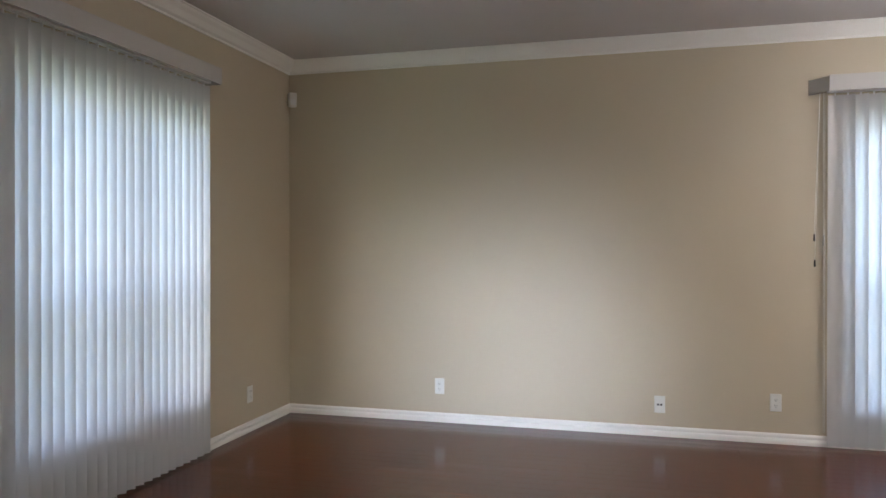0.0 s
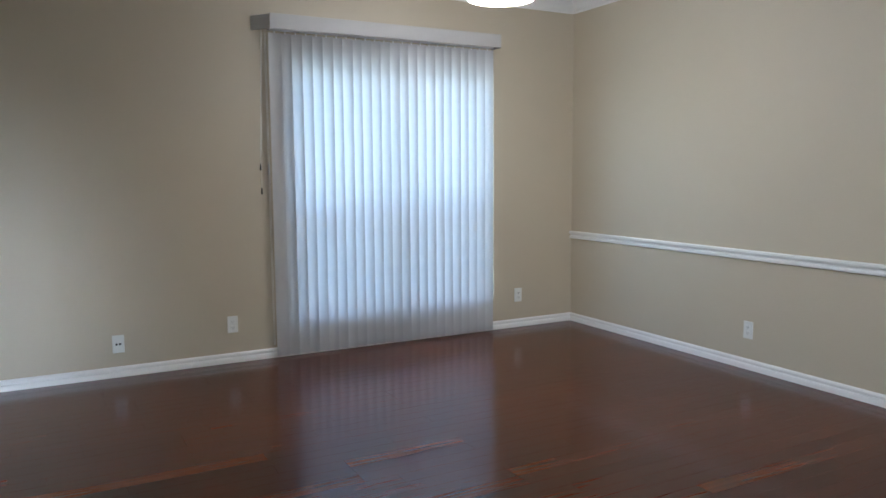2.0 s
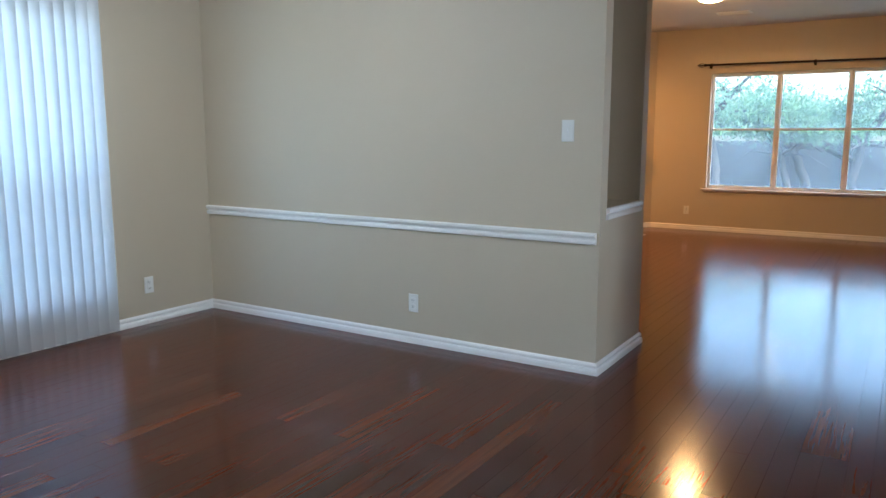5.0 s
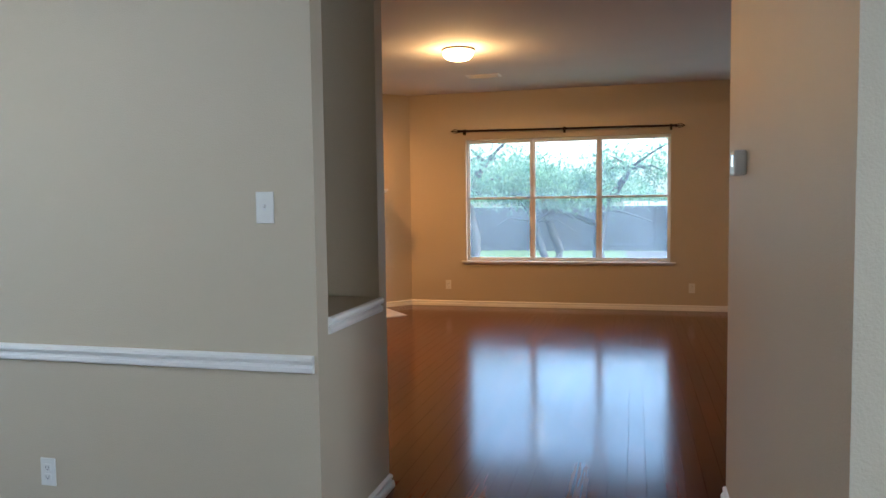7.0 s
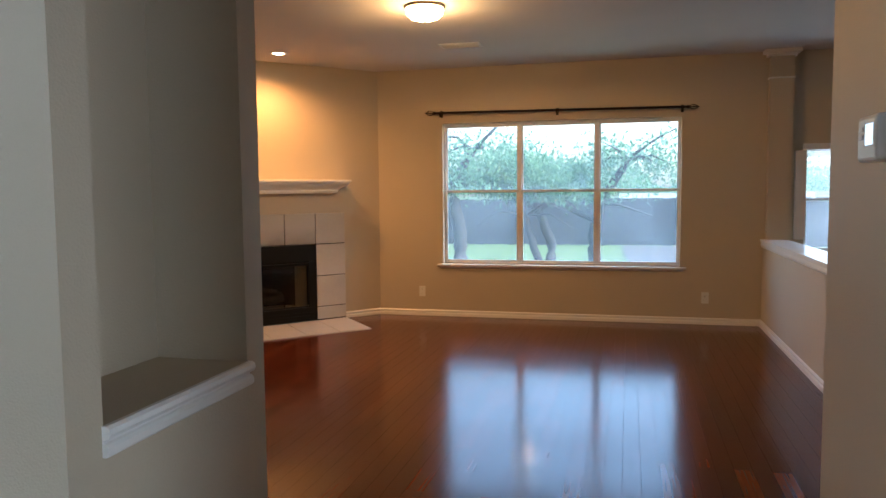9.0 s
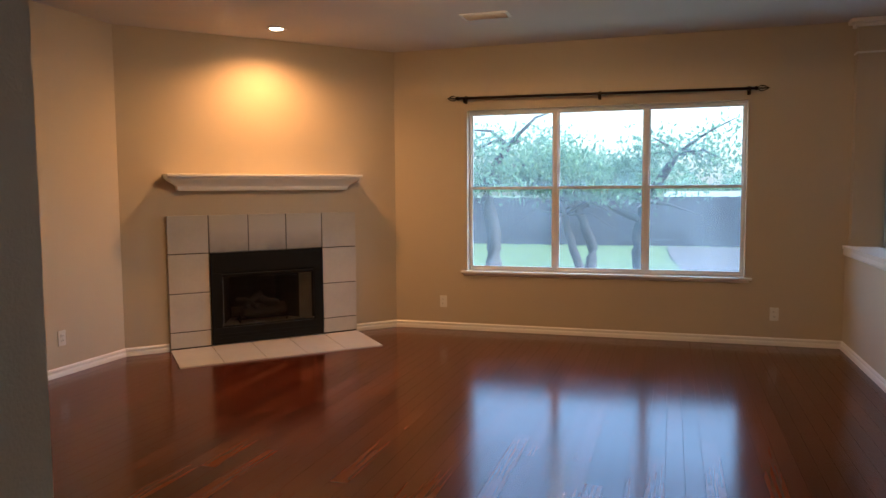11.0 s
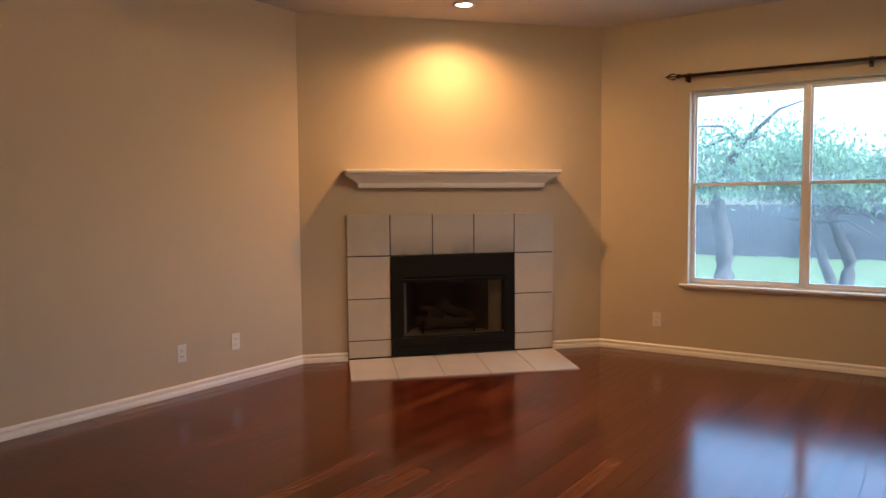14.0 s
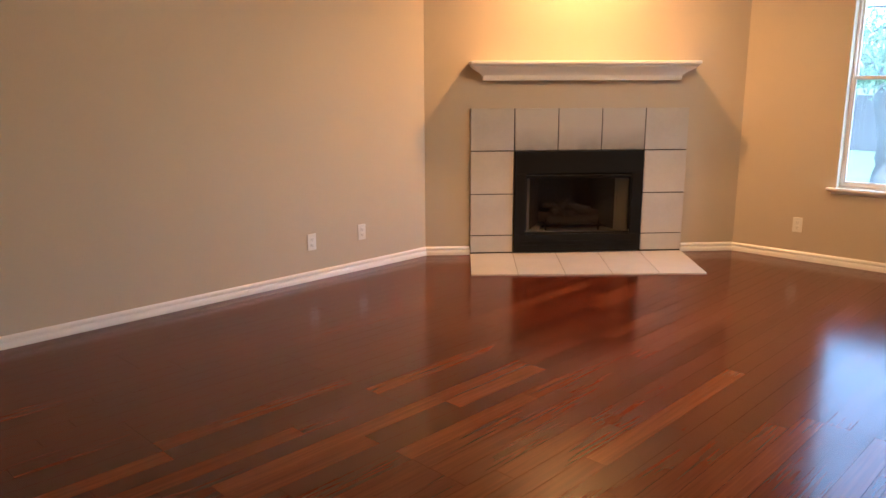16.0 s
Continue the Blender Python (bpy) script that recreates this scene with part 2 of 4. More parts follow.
SOOT_TILE = material("soot_stained_tile", soot_tile_build)
GROUT = surface("grey_grout", (0.055, 0.045, 0.040), 0.9, vary=0.1, scale=20)
PALE_GROUT = surface("pale_grout", (0.36, 0.32, 0.27), 0.9, vary=0.1, scale=20)
BLACK = surface("black_steel", (0.005, 0.005, 0.005), 0.55, vary=0.1, scale=12.0, gloss=0.22)
DARK_BRICK = surface("dark_firebrick", (0.05, 0.045, 0.04), 0.9, vary=0.25, scale=6.0, bump=0.4, bump_scale=30)
REFRACTORY = surface("pale_refractory_panel", (0.52, 0.48, 0.41), 0.9, vary=0.15, scale=7.0, bump=0.4, bump_scale=40)
LOG = surface("ceramic_log", (0.075, 0.068, 0.06), 0.9, vary=0.3, scale=9.0, bump=0.8, bump_scale=35)
BRONZE = surface("dark_bronze_metal", (0.035, 0.022, 0.016), 0.4, metal=0.8, vary=0.15, scale=20)
BRASS = surface("antique_brass", (0.36, 0.27, 0.15), 0.35, metal=1.0, vary=0.1, scale=30)
STEEL = surface("white_enamel", (0.75, 0.74, 0.72), 0.4, vary=0.03, scale=10)
BOWL = glow("lit_opal_bowl", (1.0, 0.97, 0.93), 4.2)
DOME = glow("lit_opal_dome", (1.0, 0.60, 0.22), 9.0)
BULB = glow("lit_reflector_bulb", (1.0, 0.72, 0.38), 4.0)
SCREEN = glow("lit_display", (0.88, 0.95, 0.94), 0.22)
GRASS = surface("lawn_grass", (0.046, 0.072, 0.012), 0.9, vary=0.3, scale=1.5, bump=0.6, bump_scale=60)
MULCH = surface("dark_bark_mulch", (0.040, 0.033, 0.028), 0.95, vary=0.3, scale=3.0, bump=0.9, bump_scale=22)
FENCE = surface("weathered_fence_board", (0.046, 0.042, 0.044), 0.85, vary=0.2, scale=4.0, bump=0.4, bump_scale=50)
BARK = surface("grey_bark", (0.050, 0.043, 0.040), 0.9, vary=0.25, scale=6.0, bump=0.9, bump_scale=24)
LEAF = material("green_leaf", leaf_build)
SIDING = surface("pale_brick_far", (0.80, 0.76, 0.70), 0.85, vary=0.05, scale=2.0)

# ---- building helpers ----


def part(name, bm, mat, parent=None, label="", smooth=False):
    """Links a bmesh as one mesh object, under parent where there is one."""
    me = bpy.data.meshes.new(name)
    bmesh.ops.recalc_face_normals(bm, faces=bm.faces)
    if smooth:
        for f in bm.faces:
            f.smooth = True
    bm.to_mesh(me)
    bm.free()
    me.materials.append(mat)
    ob = new(name, me)
    if parent is not None:
        ob.parent = parent
    if label:
        tagged(ob, label)
    return ob


def thing(name, m, label, category, group="", kind=""):
    ob = new(name)
    ob.empty_display_size = 0.05
    ob.matrix_world = m
    return tagged(ob, label, category, group, kind)


def box(bm, x0, y0, z0, x1, y1, z1, bevel=0.0):
    m = Matrix.LocRotScale(((x0 + x1) / 2, (y0 + y1) / 2, (z0 + z1) / 2), None, (abs(x1 - x0), abs(y1 - y0), abs(z1 - z0)))
    r = bmesh.ops.create_cube(bm, size=1.0, matrix=m)
    if bevel:
        es = {e for v in r["verts"] for e in v.link_edges}
        bmesh.ops.bevel(bm, geom=list(es), offset=bevel, segments=2, profile=0.5, affect="EDGES")
    return bm


def boxes(*list_of, bevel=0.0):
    bm = bmesh.new()
    for b in list_of:
        box(bm, *b, bevel=bevel)
    return bm


def tube(bm, a, b, r0, r1=None, seg=12):
    a, b = Vector(a), Vector(b)
    d = b - a
    m = Matrix.Translation((a + b) / 2) @ d.to_track_quat("Z", "Y").to_matrix().to_4x4()
    bmesh.ops.create_cone(bm, cap_ends=True, segments=seg, radius1=r0, radius2=r0 if r1 is None else r1, depth=d.length, matrix=m)
    return bm


def lathe(profile, seg=32):
    """A turned body: profile of (radius, z) about the z axis."""
    bm = bmesh.new()
    rings = []
    for r, z in profile:
        rings.append([bm.verts.new((max(r, 1e-4) * math.cos(2 * math.pi * k / seg), max(r, 1e-4) * math.sin(2 * math.pi * k / seg), z)) for k in range(seg)])
    for a, b in zip(rings, rings[1:]):
        for k in range(seg):
            bm.faces.new((a[k], a[(k + 1) % seg], b[(k + 1) % seg], b[k]))
    return bm


def moulding(name, p0, p1, normal, profile, m0, m1, mat, parent=None, kind="structure", label="", category=""):
    """A profile of (out from the wall, z) run along the wall from p0 to p1; m0, m1: 1 at an inside corner, -1 at an outside one, 0 square."""
    p0, p1, nn = Vector((*p0, 0)), Vector((*p1, 0)), Vector((*normal, 0)).normalized()
    d = (p1 - p0).normalized()
    bm = bmesh.new()
    ra = [bm.verts.new(p0 + d * (m0 * o) + nn * o + Vector((0, 0, z))) for o, z in profile]
    rb = [bm.verts.new(p1 - d * (m1 * o) + nn * o + Vector((0, 0, z))) for o, z in profile]
    k = len(profile)
    for i in range(k):
        bm.faces.new((ra[i], ra[(i + 1) % k], rb[(i + 1) % k], rb[i]))
    bm.faces.new(ra)
    bm.faces.new(rb)
    ob = part(name, bm, mat, parent)
    return tagged(ob, label, category, "", kind) if parent is None else ob


def wall_with_openings(bm, axis, a0, a1, t0, t1, z0, z1, openings):
    """A wall along axis 'x' or 'y' from a0 to a1, between t0 and t1 across, with openings (a, b, z, z)."""
    def put(a, b, c, d):
        if b - a > 1e-5 and d - c > 1e-5:
            if axis == "x":
                box(bm, a, t0, c, b, t1, d)
            else:
                box(bm, t0, a, c, t1, b, d)
    at = a0
    for o0, o1, oz0, oz1 in sorted(openings):
        put(at, o0, z0, z1)
        put(o0, o1, z0, oz0)
        put(o0, o1, oz1, z1)
        at = o1
    put(at, a1, z0, z1)
    return bm


# ---- structure ----
H = 2.727                     # ceiling
XW, XE = -2.045, 11.20         # west and east faces
YN, YL = 4.20, 4.55           # north faces of the front room and of the living room
XD, YD, XB = 4.40, 1.115, 5.172  # dining wall, its south end, far side of that pier
YT, XT = -0.40, 5.35         # thermostat wall and its end
YS = -1.205                   # half wall to the breakfast room
XS, YF = 3.45, -3.1            # front room's south part

N_WIN = (1.93, 3.60, 0.26, 2.10)
W_WIN = (1.56, 3.04, 0.38, 2.12)
E_WIN = (-0.42, 2.095, 0.585, 2.13)
B_WIN = (-3.13, -1.58, 0.75, 1.80)
# unseen openings in the closing wall, added for fill light
S_WIN = (-0.6, 0.3, 0.7, 1.9)
S_LIGHT = (0.65, 1.39, 0.5, 2.0)


def structure(name, bm, mat, label, category):
    return tagged(part(name, bm, mat), label, category, "", "structure")


structure("wall_north", wall_with_openings(bmesh.new(), "x", XW - 0.16, XD, YN, YN + 0.16, -0.03, H, [N_WIN]), PAINT, "beige painted wall with a tall window opening", "wall")
structure("wall_north_living", boxes((XB, YL, -0.03, XE + 0.16, YL + 0.16, H)), PAINT, "plain beige painted wall", "wall")
structure("wall_west", wall_with_openings(bmesh.new(), "y", YF, YN, XW - 0.16, XW, -0.03, H, [W_WIN]), PAINT, "beige painted wall with a blinded window", "wall")
structure("wall_east", wall_with_openings(bmesh.new(), "y", -4.6, YL, XE, XE + 0.16, -0.03, H, [E_WIN, B_WIN]), PAINT, "beige painted wall with a wide triple window", "wall")
structure("wall_south_front", wall_with_openings(bmesh.new(), "x", XW - 0.16, XS + 0.14, YF - 0.16, YF, -0.03, H, [S_WIN, S_LIGHT]), PAINT, "plain beige painted wall", "wall")

# pier between the rooms with its display niche
NX0, NX1, NZ0, NZ1, NDEP = 4.50, 5.075, 0.918, 2.45, 0.28
bm = bmesh.new()
box(bm, XD, YD + NDEP, -0.03, XB, YL + 0.16, H)
box(bm, XD, YD, -0.03, NX0, YD + NDEP, H)
box(bm, NX1, YD, -0.03, XB, YD + NDEP, H)
box(bm, NX0, YD, -0.03, NX1, YD + NDEP, NZ0)
box(bm, NX0, YD, NZ1, NX1, YD + NDEP, H)
structure("wall_dining_pier", bm, PAINT, "beige painted wall pier with a recessed niche", "wall")

bm = bmesh.new()
box(bm, XS, YT - 0.14, -0.03, XT, YT, H)
box(bm, XS, YF, -0.03, XS + 0.14, YT - 0.14, H)
box(bm, XT - 0.14, -4.6, -0.03, XT, YT - 0.14, H)
structure("wall_passage", bm, PAINT, "beige painted wall beside the passage", "wall")

HX0 = 7.0
bm = bmesh.new()
box(bm, HX0, YS - 0.2, -0.03, XE, YS, 0.852)
box(bm, XT, YS - 0.2, -0.03, HX0, YS, H)
structure("half_wall", bm, PAINT, "beige painted half wall to the breakfast room", "wall")
bm = bmesh.new()
box(bm, XT, -4.76, -0.03, XE + 0.16, -4.6, H)
structure("wall_breakfast", bm, PAINT, "plain beige painted wall", "wall")

# diagonal wall in the corner, with the firebox opening
FA, FB = Vector((9.306, YL, 0)), Vector((XE, 2.84, 0))
FU = (FA - FB).normalized()
FN = Vector((0, 0, 1)).cross(FU)
if FN.x > 0:
    FN = -FN
FL = (FA - FB).length
FM = Matrix(((FU.x, FN.x, 0, FB.x), (FU.y, FN.y, 0, FB.y), (0, 0, 1, 0), (0, 0, 0, 1)))
FU0, FU1 = FL - 1.755, FL - 0.708   # firebox, along the wall from its east end
FZ0, FZ1 = 0.03, 0.836
bm = bmesh.new()
wall_with_openings(bm, "x", 0.0, FL, -0.12, 0.0, -0.03, H, [(FU0 + 0.02, FU1 - 0.02, FZ0, FZ1 - 0.02)])
bmesh.ops.transform(bm, matrix=FM, verts=bm.verts)
structure("wall_fireplace", bm, PAINT, "beige painted diagonal corner wall", "wall")

structure("ceiling", boxes((XW - 0.16, -4.76, H, XE + 0.16, YL + 0.16, H + 0.12)), CEILING, "white textured ceiling", "ceiling")
floor = structure("floor", boxes((XW - 0.1, YF - 0.1, -0.12, XB, YN + 0.1, -0.016), (XB, YF - 0.1, -0.12, XT, YL + 0.1, -0.016), (XT, -4.7, -0.12, XE + 0.1, YL + 0.1, -0.016)), SUBFLOOR, "glossy red cherry plank floor", "floor")

# ---- mouldings ----
BASE = [(0.0, 0.0), (0.020, 0.0), (0.020, 0.020), (0.016, 0.031), (0.011, 0.035), (0.004, 0.036), (0.004, 0.041), (0.013, 0.044), (0.013, 0.056), (0.007, 0.064), (0.0, 0.068)]
CROWN = [(0.0, H - 0.098), (0.010, H - 0.098), (0.012, H - 0.086), (0.030, H - 0.074), (0.052, H - 0.044), (0.070, H - 0.026), (0.078, H - 0.012), (0.086, H - 0.010), (0.086, H - 0.001), (0.0, H - 0.001)]
RAIL = [(0.0, 0.725), (0.012, 0.725), (0.019, 0.731), (0.019, 0.745), (0.012, 0.752), (0.003, 0.754), (0.003, 0.761), (0.020, 0.764), (0.026, 0.773), (0.024, 0.784), (0.014, 0.790), (0.0, 0.790)]


def base(p0, p1, n, m0, m1):
    moulding("baseboard", p0, p1, n, BASE, m0, m1, TRIM, label="white painted wooden baseboard", category="baseboard")


base((XW, YN), (XD, YN), (0, -1), 1, 1)
base((XW, YF), (XW, YN), (1, 0), 1, 1)
base((XD, YN), (XD, YD), (-1, 0), 1, -1)
base((XD, YD), (XB, YD), (0, -1), -1, -1)
base((XB, YD), (XB, YL), (1, 0), -1, 1)
base((XB, YL), (FA.x, YL), (0, -1), 1, 0.42)
base((XE, FB.y), (XE, YS), (-1, 0), 0.42, 1)
base((XT, YT), (XS, YT), (0, 1), -1, -1)
base((XT, YT), (XT, YS), (1, 0), -1, 1)
base((XE, YS), (XT, YS), (0, 1), 1, 1)
base(tuple((FB + FU * 0.0)[:2]), tuple((FB + FU * (FL - 2.103))[:2]), tuple(FN[:2]), 0.4, 0)
base(tuple((FB + FU * (FL - 0.358))[:2]), tuple(FA[:2]), tuple(FN[:2]), 0, 0.4)


def crown(p0, p1, n, m0, m1):
    moulding("crown_moulding", p0, p1, n, CROWN, m0, m1, TRIM, label="white glossy crown moulding", category="moulding")


crown((XW, YN), (XD, YN), (0, -1), 1, 1)
crown((XW, YF), (XW, YN), (1, 0), 1, 1)
crown((XD, YN), (XD, YD), (-1, 0), 1, -1)
moulding("chair_rail", (XD, YN), (XD, YD + 0.015), (-1, 0), RAIL, 0, 0, TRIM, label="white profiled wooden chair rail", category="chair rail")
NRAIL = [(o * 0.8, z + 0.128) for o, z in RAIL]
moulding("niche_sill", (NX0 - 0.005, YD), (NX1 + 0.01, YD), (0, -1), NRAIL, 0, 0, TRIM, label="white profiled sill trim below the niche", category="moulding")

# ledge and pilaster of the half wall
structure("half_wall_ledge", boxes((HX0, YS - 0.225, 0.852, XE, YS + 0.025, 0.882), bevel=0.004), TRIM, "white wooden ledge on the half wall", "ledge")
moulding("half_wall_trim", (XE, YS), (HX0, YS), (0, 1), [(0.0, 0.800), (0.010, 0.800), (0.016, 0.815), (0.016, 0.832), (0.012, 0.851), (0.0, 0.851)], 0, 0, TRIM, label="white moulding under the ledge", category="moulding")
pil = tagged(part("pilaster", boxes((XE - 0.10, YS - 0.235, 0.882, XE, YS - 0.02, H)), PAINT), "beige painted pilaster standing on the ledge", "pilaster", "", "structure")
part("collar", boxes((XE - 0.108, YS - 0.243, 2.452, XE, YS - 0.012, 2.468), bevel=0.003), TRIM, pil)
part("capital", boxes((XE - 0.125, YS - 0.26, 2.665, XE, YS + 0.005, 2.695), (XE - 0.16, YS - 0.295, 2.695, XE, YS + 0.04, 2.733), bevel=0.006), TRIM, pil)

# ---- windows ----


def window(name, m, width, z0, z1, lights, label, depth=0.05, sill=True, mid=None, pane_parts=True):
    """A window in the x-z plane, x to the right from its left edge, seen from -y; lights: number of units side by side."""
    w = thing(name, m, label, "window", "", "structure")
    fw = 0.020
    part("window_frame", boxes((0, 0, z0, width, depth, z0 + fw), (0, 0, z1 - fw, width, depth, z1), (0, 0, z0 + fw, fw, depth, z1 - fw), (width - fw, 0, z0 + fw, width, depth, z1 - fw), bevel=0.004), VINYL, w)
    cell = (width - 2 * fw) / lights
    mid = (z0 + z1) / 2 if mid is None else mid
    for i in range(1, lights):
        x = fw + i * cell
        part("mullion", boxes((x - 0.021, -0.004, z0 + fw, x + 0.021, depth + 0.004, z1 - fw), bevel=0.004), VINYL, w)
    for i in range(lights):
        a, b = fw + i * cell, fw + (i + 1) * cell
        a += 0.021 if i else 0
        b -= 0.021 if i < lights - 1 else 0
        s = 0.015
        for lo, hi, off in ((z0 + fw, mid + 0.014, 0.0), (mid - 0.014, z1 - fw, 0.024)):
            sash = part("sash", boxes((a, off, lo, b, off + 0.022, lo + 0.024), (a, off, hi - 0.024, b, off + 0.022, hi), (a, off, lo + 0.024, a + s, off + 0.022, hi - 0.024), (b - s, off, lo + 0.024, b, off + 0.022, hi - 0.024), bevel=0.003), VINYL, w)
            pane = part("pane", boxes((a + s - 0.004, off + 0.009, lo + 0.02, b - s + 0.004, off + 0.013, hi - 0.02)), GLASS, sash)
            pane.visible_shadow = False
    return w


# east window: seen from the west, so its left is north
ew = window("window_east", Matrix.Translation((XE + 0.075, E_WIN[1], 0)) @ Matrix.Rotation(radians(-90), 4, "Z"), E_WIN[1] - E_WIN[0], E_WIN[2], E_WIN[3], 3, "white triple single-hung window onto the garden", mid=1.385)
part("window_sill", boxes((-0.06, -0.118, E_WIN[2] - 0.020, E_WIN[1] - E_WIN[0] + 0.06, 0.0, E_WIN[2]), bevel=0.004), TRIM, ew)
part("apron", boxes((-0.035, -0.088, E_WIN[2] - 0.044, E_WIN[1] - E_WIN[0] + 0.035, -0.0752, E_WIN[2] - 0.020), bevel=0.003), TRIM, ew)
nw = window("window_north", pose(N_WIN[0], YN + 0.08, 0), N_WIN[1] - N_WIN[0], N_WIN[2], N_WIN[3], 2, "white single-hung window behind blinds", mid=1.06)
ww = window("window_west", Matrix.Translation((XW - 0.08, W_WIN[0], 0)) @ Matrix.Rotation(radians(90), 4, "Z"), W_WIN[1] - W_WIN[0], W_WIN[2], W_WIN[3], 2, "white single-hung window behind blinds", mid=1.06)
for ob, wide, low in ((nw, N_WIN[1] - N_WIN[0], N_WIN[2]), (ww, W_WIN[1] - W_WIN[0], W_WIN[2])):
    part("insect_screen", boxes((0.03, 0.055, low + 0.02, wide - 0.03, 0.0565, 1.10)), SCREEN_MESH, ob)
bw = window("window_breakfast", Matrix.Translation((XE + 0.075, B_WIN[1], 0)) @ Matrix.Rotation(radians(-90), 4, "Z"), B_WIN[1] - B_WIN[0], B_WIN[2], B_WIN[3], 2, "white window of the breakfast room")
# unseen windows, added to hold the two aimed fill lamps
window("added_window_south", pose(S_WIN[0], YF - 0.09, 0), S_WIN[1] - S_WIN[0], S_WIN[2], S_WIN[3], 1, "unseen white window added for a light patch on the north wall")
window("added_window_entry", pose(S_LIGHT[0], YF - 0.09, 0), S_LIGHT[1] - S_LIGHT[0], S_LIGHT[2], S_LIGHT[3], 1, "unseen white window added to brighten the pier and niche")

# ---- blinds ----


def slat_mesh(width, height):
    bm = bmesh.new()
    n = 8
    rows = []
    for z in (0.0, height):
        rows.append([bm.verts.new((width * (i / n - 0.5), 0.010 * (1 - (2 * i / n - 1) ** 2), z)) for i in range(n + 1)])
    for i in range(n):
        bm.faces.new((rows[0][i], rows[0][i + 1], rows[1][i + 1], rows[1][i]))
    bmesh.ops.recalc_face_normals(bm, faces=bm.faces)
    for f in bm.faces:
        f.smooth = True
    me = bpy.data.meshes.new("slat")
    bm.to_mesh(me)
    bm.free()
    me.materials.append(SLAT)
    return me


def vertical_blind(m, width, top, count, turn, label, valance=(0.0, 0.0), stack=0, splay=0.0):
    """Blind in the x-z plane facing -y, x from its left edge."""
    b = thing("vertical_blind", m, label, "blind")
    part("headrail", boxes((0.0, -0.025, top - 0.035, width, 0.02, top), bevel=0.003), VINYL, b)
    me = slat_mesh(0.089, top - 0.05 - 0.018)
    rng = random.Random(int(width * 1000))
    for i in range(count):
        s = new("slat", me)
        s.parent = b
        x = 0.045 + (width - 0.09) * i / (count - 1)
        s.matrix_basis = pose(x, 0.0, 0.018, rng.uniform(-0.1, 0.1), rng.uniform(-0.1, 0.1), turn + rng.uniform(-1.2, 1.2) + (22 if i < stack else 0))
        hook = part("carrier_hook", boxes((x - 0.004, -0.004, top - 0.055, x + 0.004, 0.004, top - 0.03)), VINYL, b)
    v0, v1 = valance
    val = part("valance", boxes((-v0, -0.075, top - 0.036, width + v1, -0.066, top + 0.066), (width + v1 - 0.009, -0.066, top - 0.036, width + v1, 0.06, top + 0.066), (-v0 + 0.009, -0.066, top + 0.058, width + v1 - 0.009, 0.06, top + 0.066), bevel=0.002), VALANCE, b, "glossy greige valance")
    # the left return stands splayed, away from the rail
    bm = boxes((-0.005, 0.0, top - 0.036, 0.004, math.hypot(splay, 0.13), top + 0.060), bevel=0.002)
    bmesh.ops.transform(bm, matrix=pose(-v0 + 0.004, -0.070, 0, 0, 0, math.degrees(math.atan2(splay, 0.13))), verts=bm.verts)
    part("valance_return", bm, VALANCE, b)
    return b


nb = vertical_blind(pose(1.755, YN - 0.065, 0), 1.79, 2.309, 24, -27, "nearly closed off-white vertical blind hanging before a window", (0.005, 0.038), stack=1, splay=0.095)
wb = vertical_blind(Matrix.Translation((XW + 0.065, 0.93, 0)) @ Matrix.Rotation(radians(90), 4, "Z"), 2.05, 2.335, 29, -24, "closed off-white vertical blind over the west window", (0.02, 0.04))


def blind_cords(x, y):
    c = thing("blind_cord", pose(x, y, 2.3), "off-white blind cords with small weights beside a blind", "cord")
    for dx, z in ((-0.050, -0.925), (-0.046, -1.09)):
        part("cord", tube(bmesh.new(), (dx * 0.4, 0, 0), (dx, 0.012, z), 0.0014, seg=6), PLASTIC, c)
        part("tassel", tube(bmesh.new(), (dx, 0.012, z), (dx, 0.012, z - 0.045), 0.004, 0.007, seg=10), SLOT, c)
    for dx in (0.0, 0.008):
        part("chain", tube(bmesh.new(), (dx, 0, 0), (dx + 0.002, -0.004, -2.2), 0.0013, seg=6), PLASTIC, c)
    part("chain_weight", tube(bmesh.new(), (0.004, 0.002, -0.93), (0.004, 0.002, -1.0), 0.006, 0.007, seg=10), VALANCE, c)
    return c


blind_cords(1.735, YN - 0.05)

# breakfast window's blind head, seen over the ledge
bb = thing("window_blind", Matrix.Translation((XE - 0.045, B_WIN[1] + 0.03, 0)) @ Matrix.Rotation(radians(-90), 4, "Z"), "white raised blind over the breakfast window", "blind")
part("headrail", boxes((0, -0.04, 1.76, 1.6, 0.035, 1.82), bevel=0.004), VINYL, bb)
for k in range(7):
    part("slat", boxes((0.012, -0.025, 1.745 - k * 0.009, 1.588, 0.025, 1.748 - k * 0.009)), VINYL, bb)
part("side_channel", boxes((-0.07, -0.02, 0.884, 0.03, 0.02, 1.755), bevel=0.003), VINYL, bb)

# ---- curtain rod ----
rod = thing("curtain_rod", pose(XE - 0.085, 0.78, 2.225, 0.6), "thin dark bronze curtain rod above the window", "curtain rod")
part("rod", tube(bmesh.new(), (0, -1.24, 0.0), (0, 1.37, 0.0), 0.0125, seg=14), BRONZE, rod, smooth=True)
for y in (-1.20, 0.06, 1.32):
    br = part("bracket", boxes((0.0, y - 0.006, -0.012, 0.085, y + 0.006, -0.002), (0.075, y - 0.014, -0.045, 0.085, y + 0.014, 0.03), bevel=0.002), BRONZE, rod)
    part("screw_knob", tube(bmesh.new(), (0, y, -0.045), (0, y, -0.008), 0.007, 0.009, seg=10), BRONZE, br)
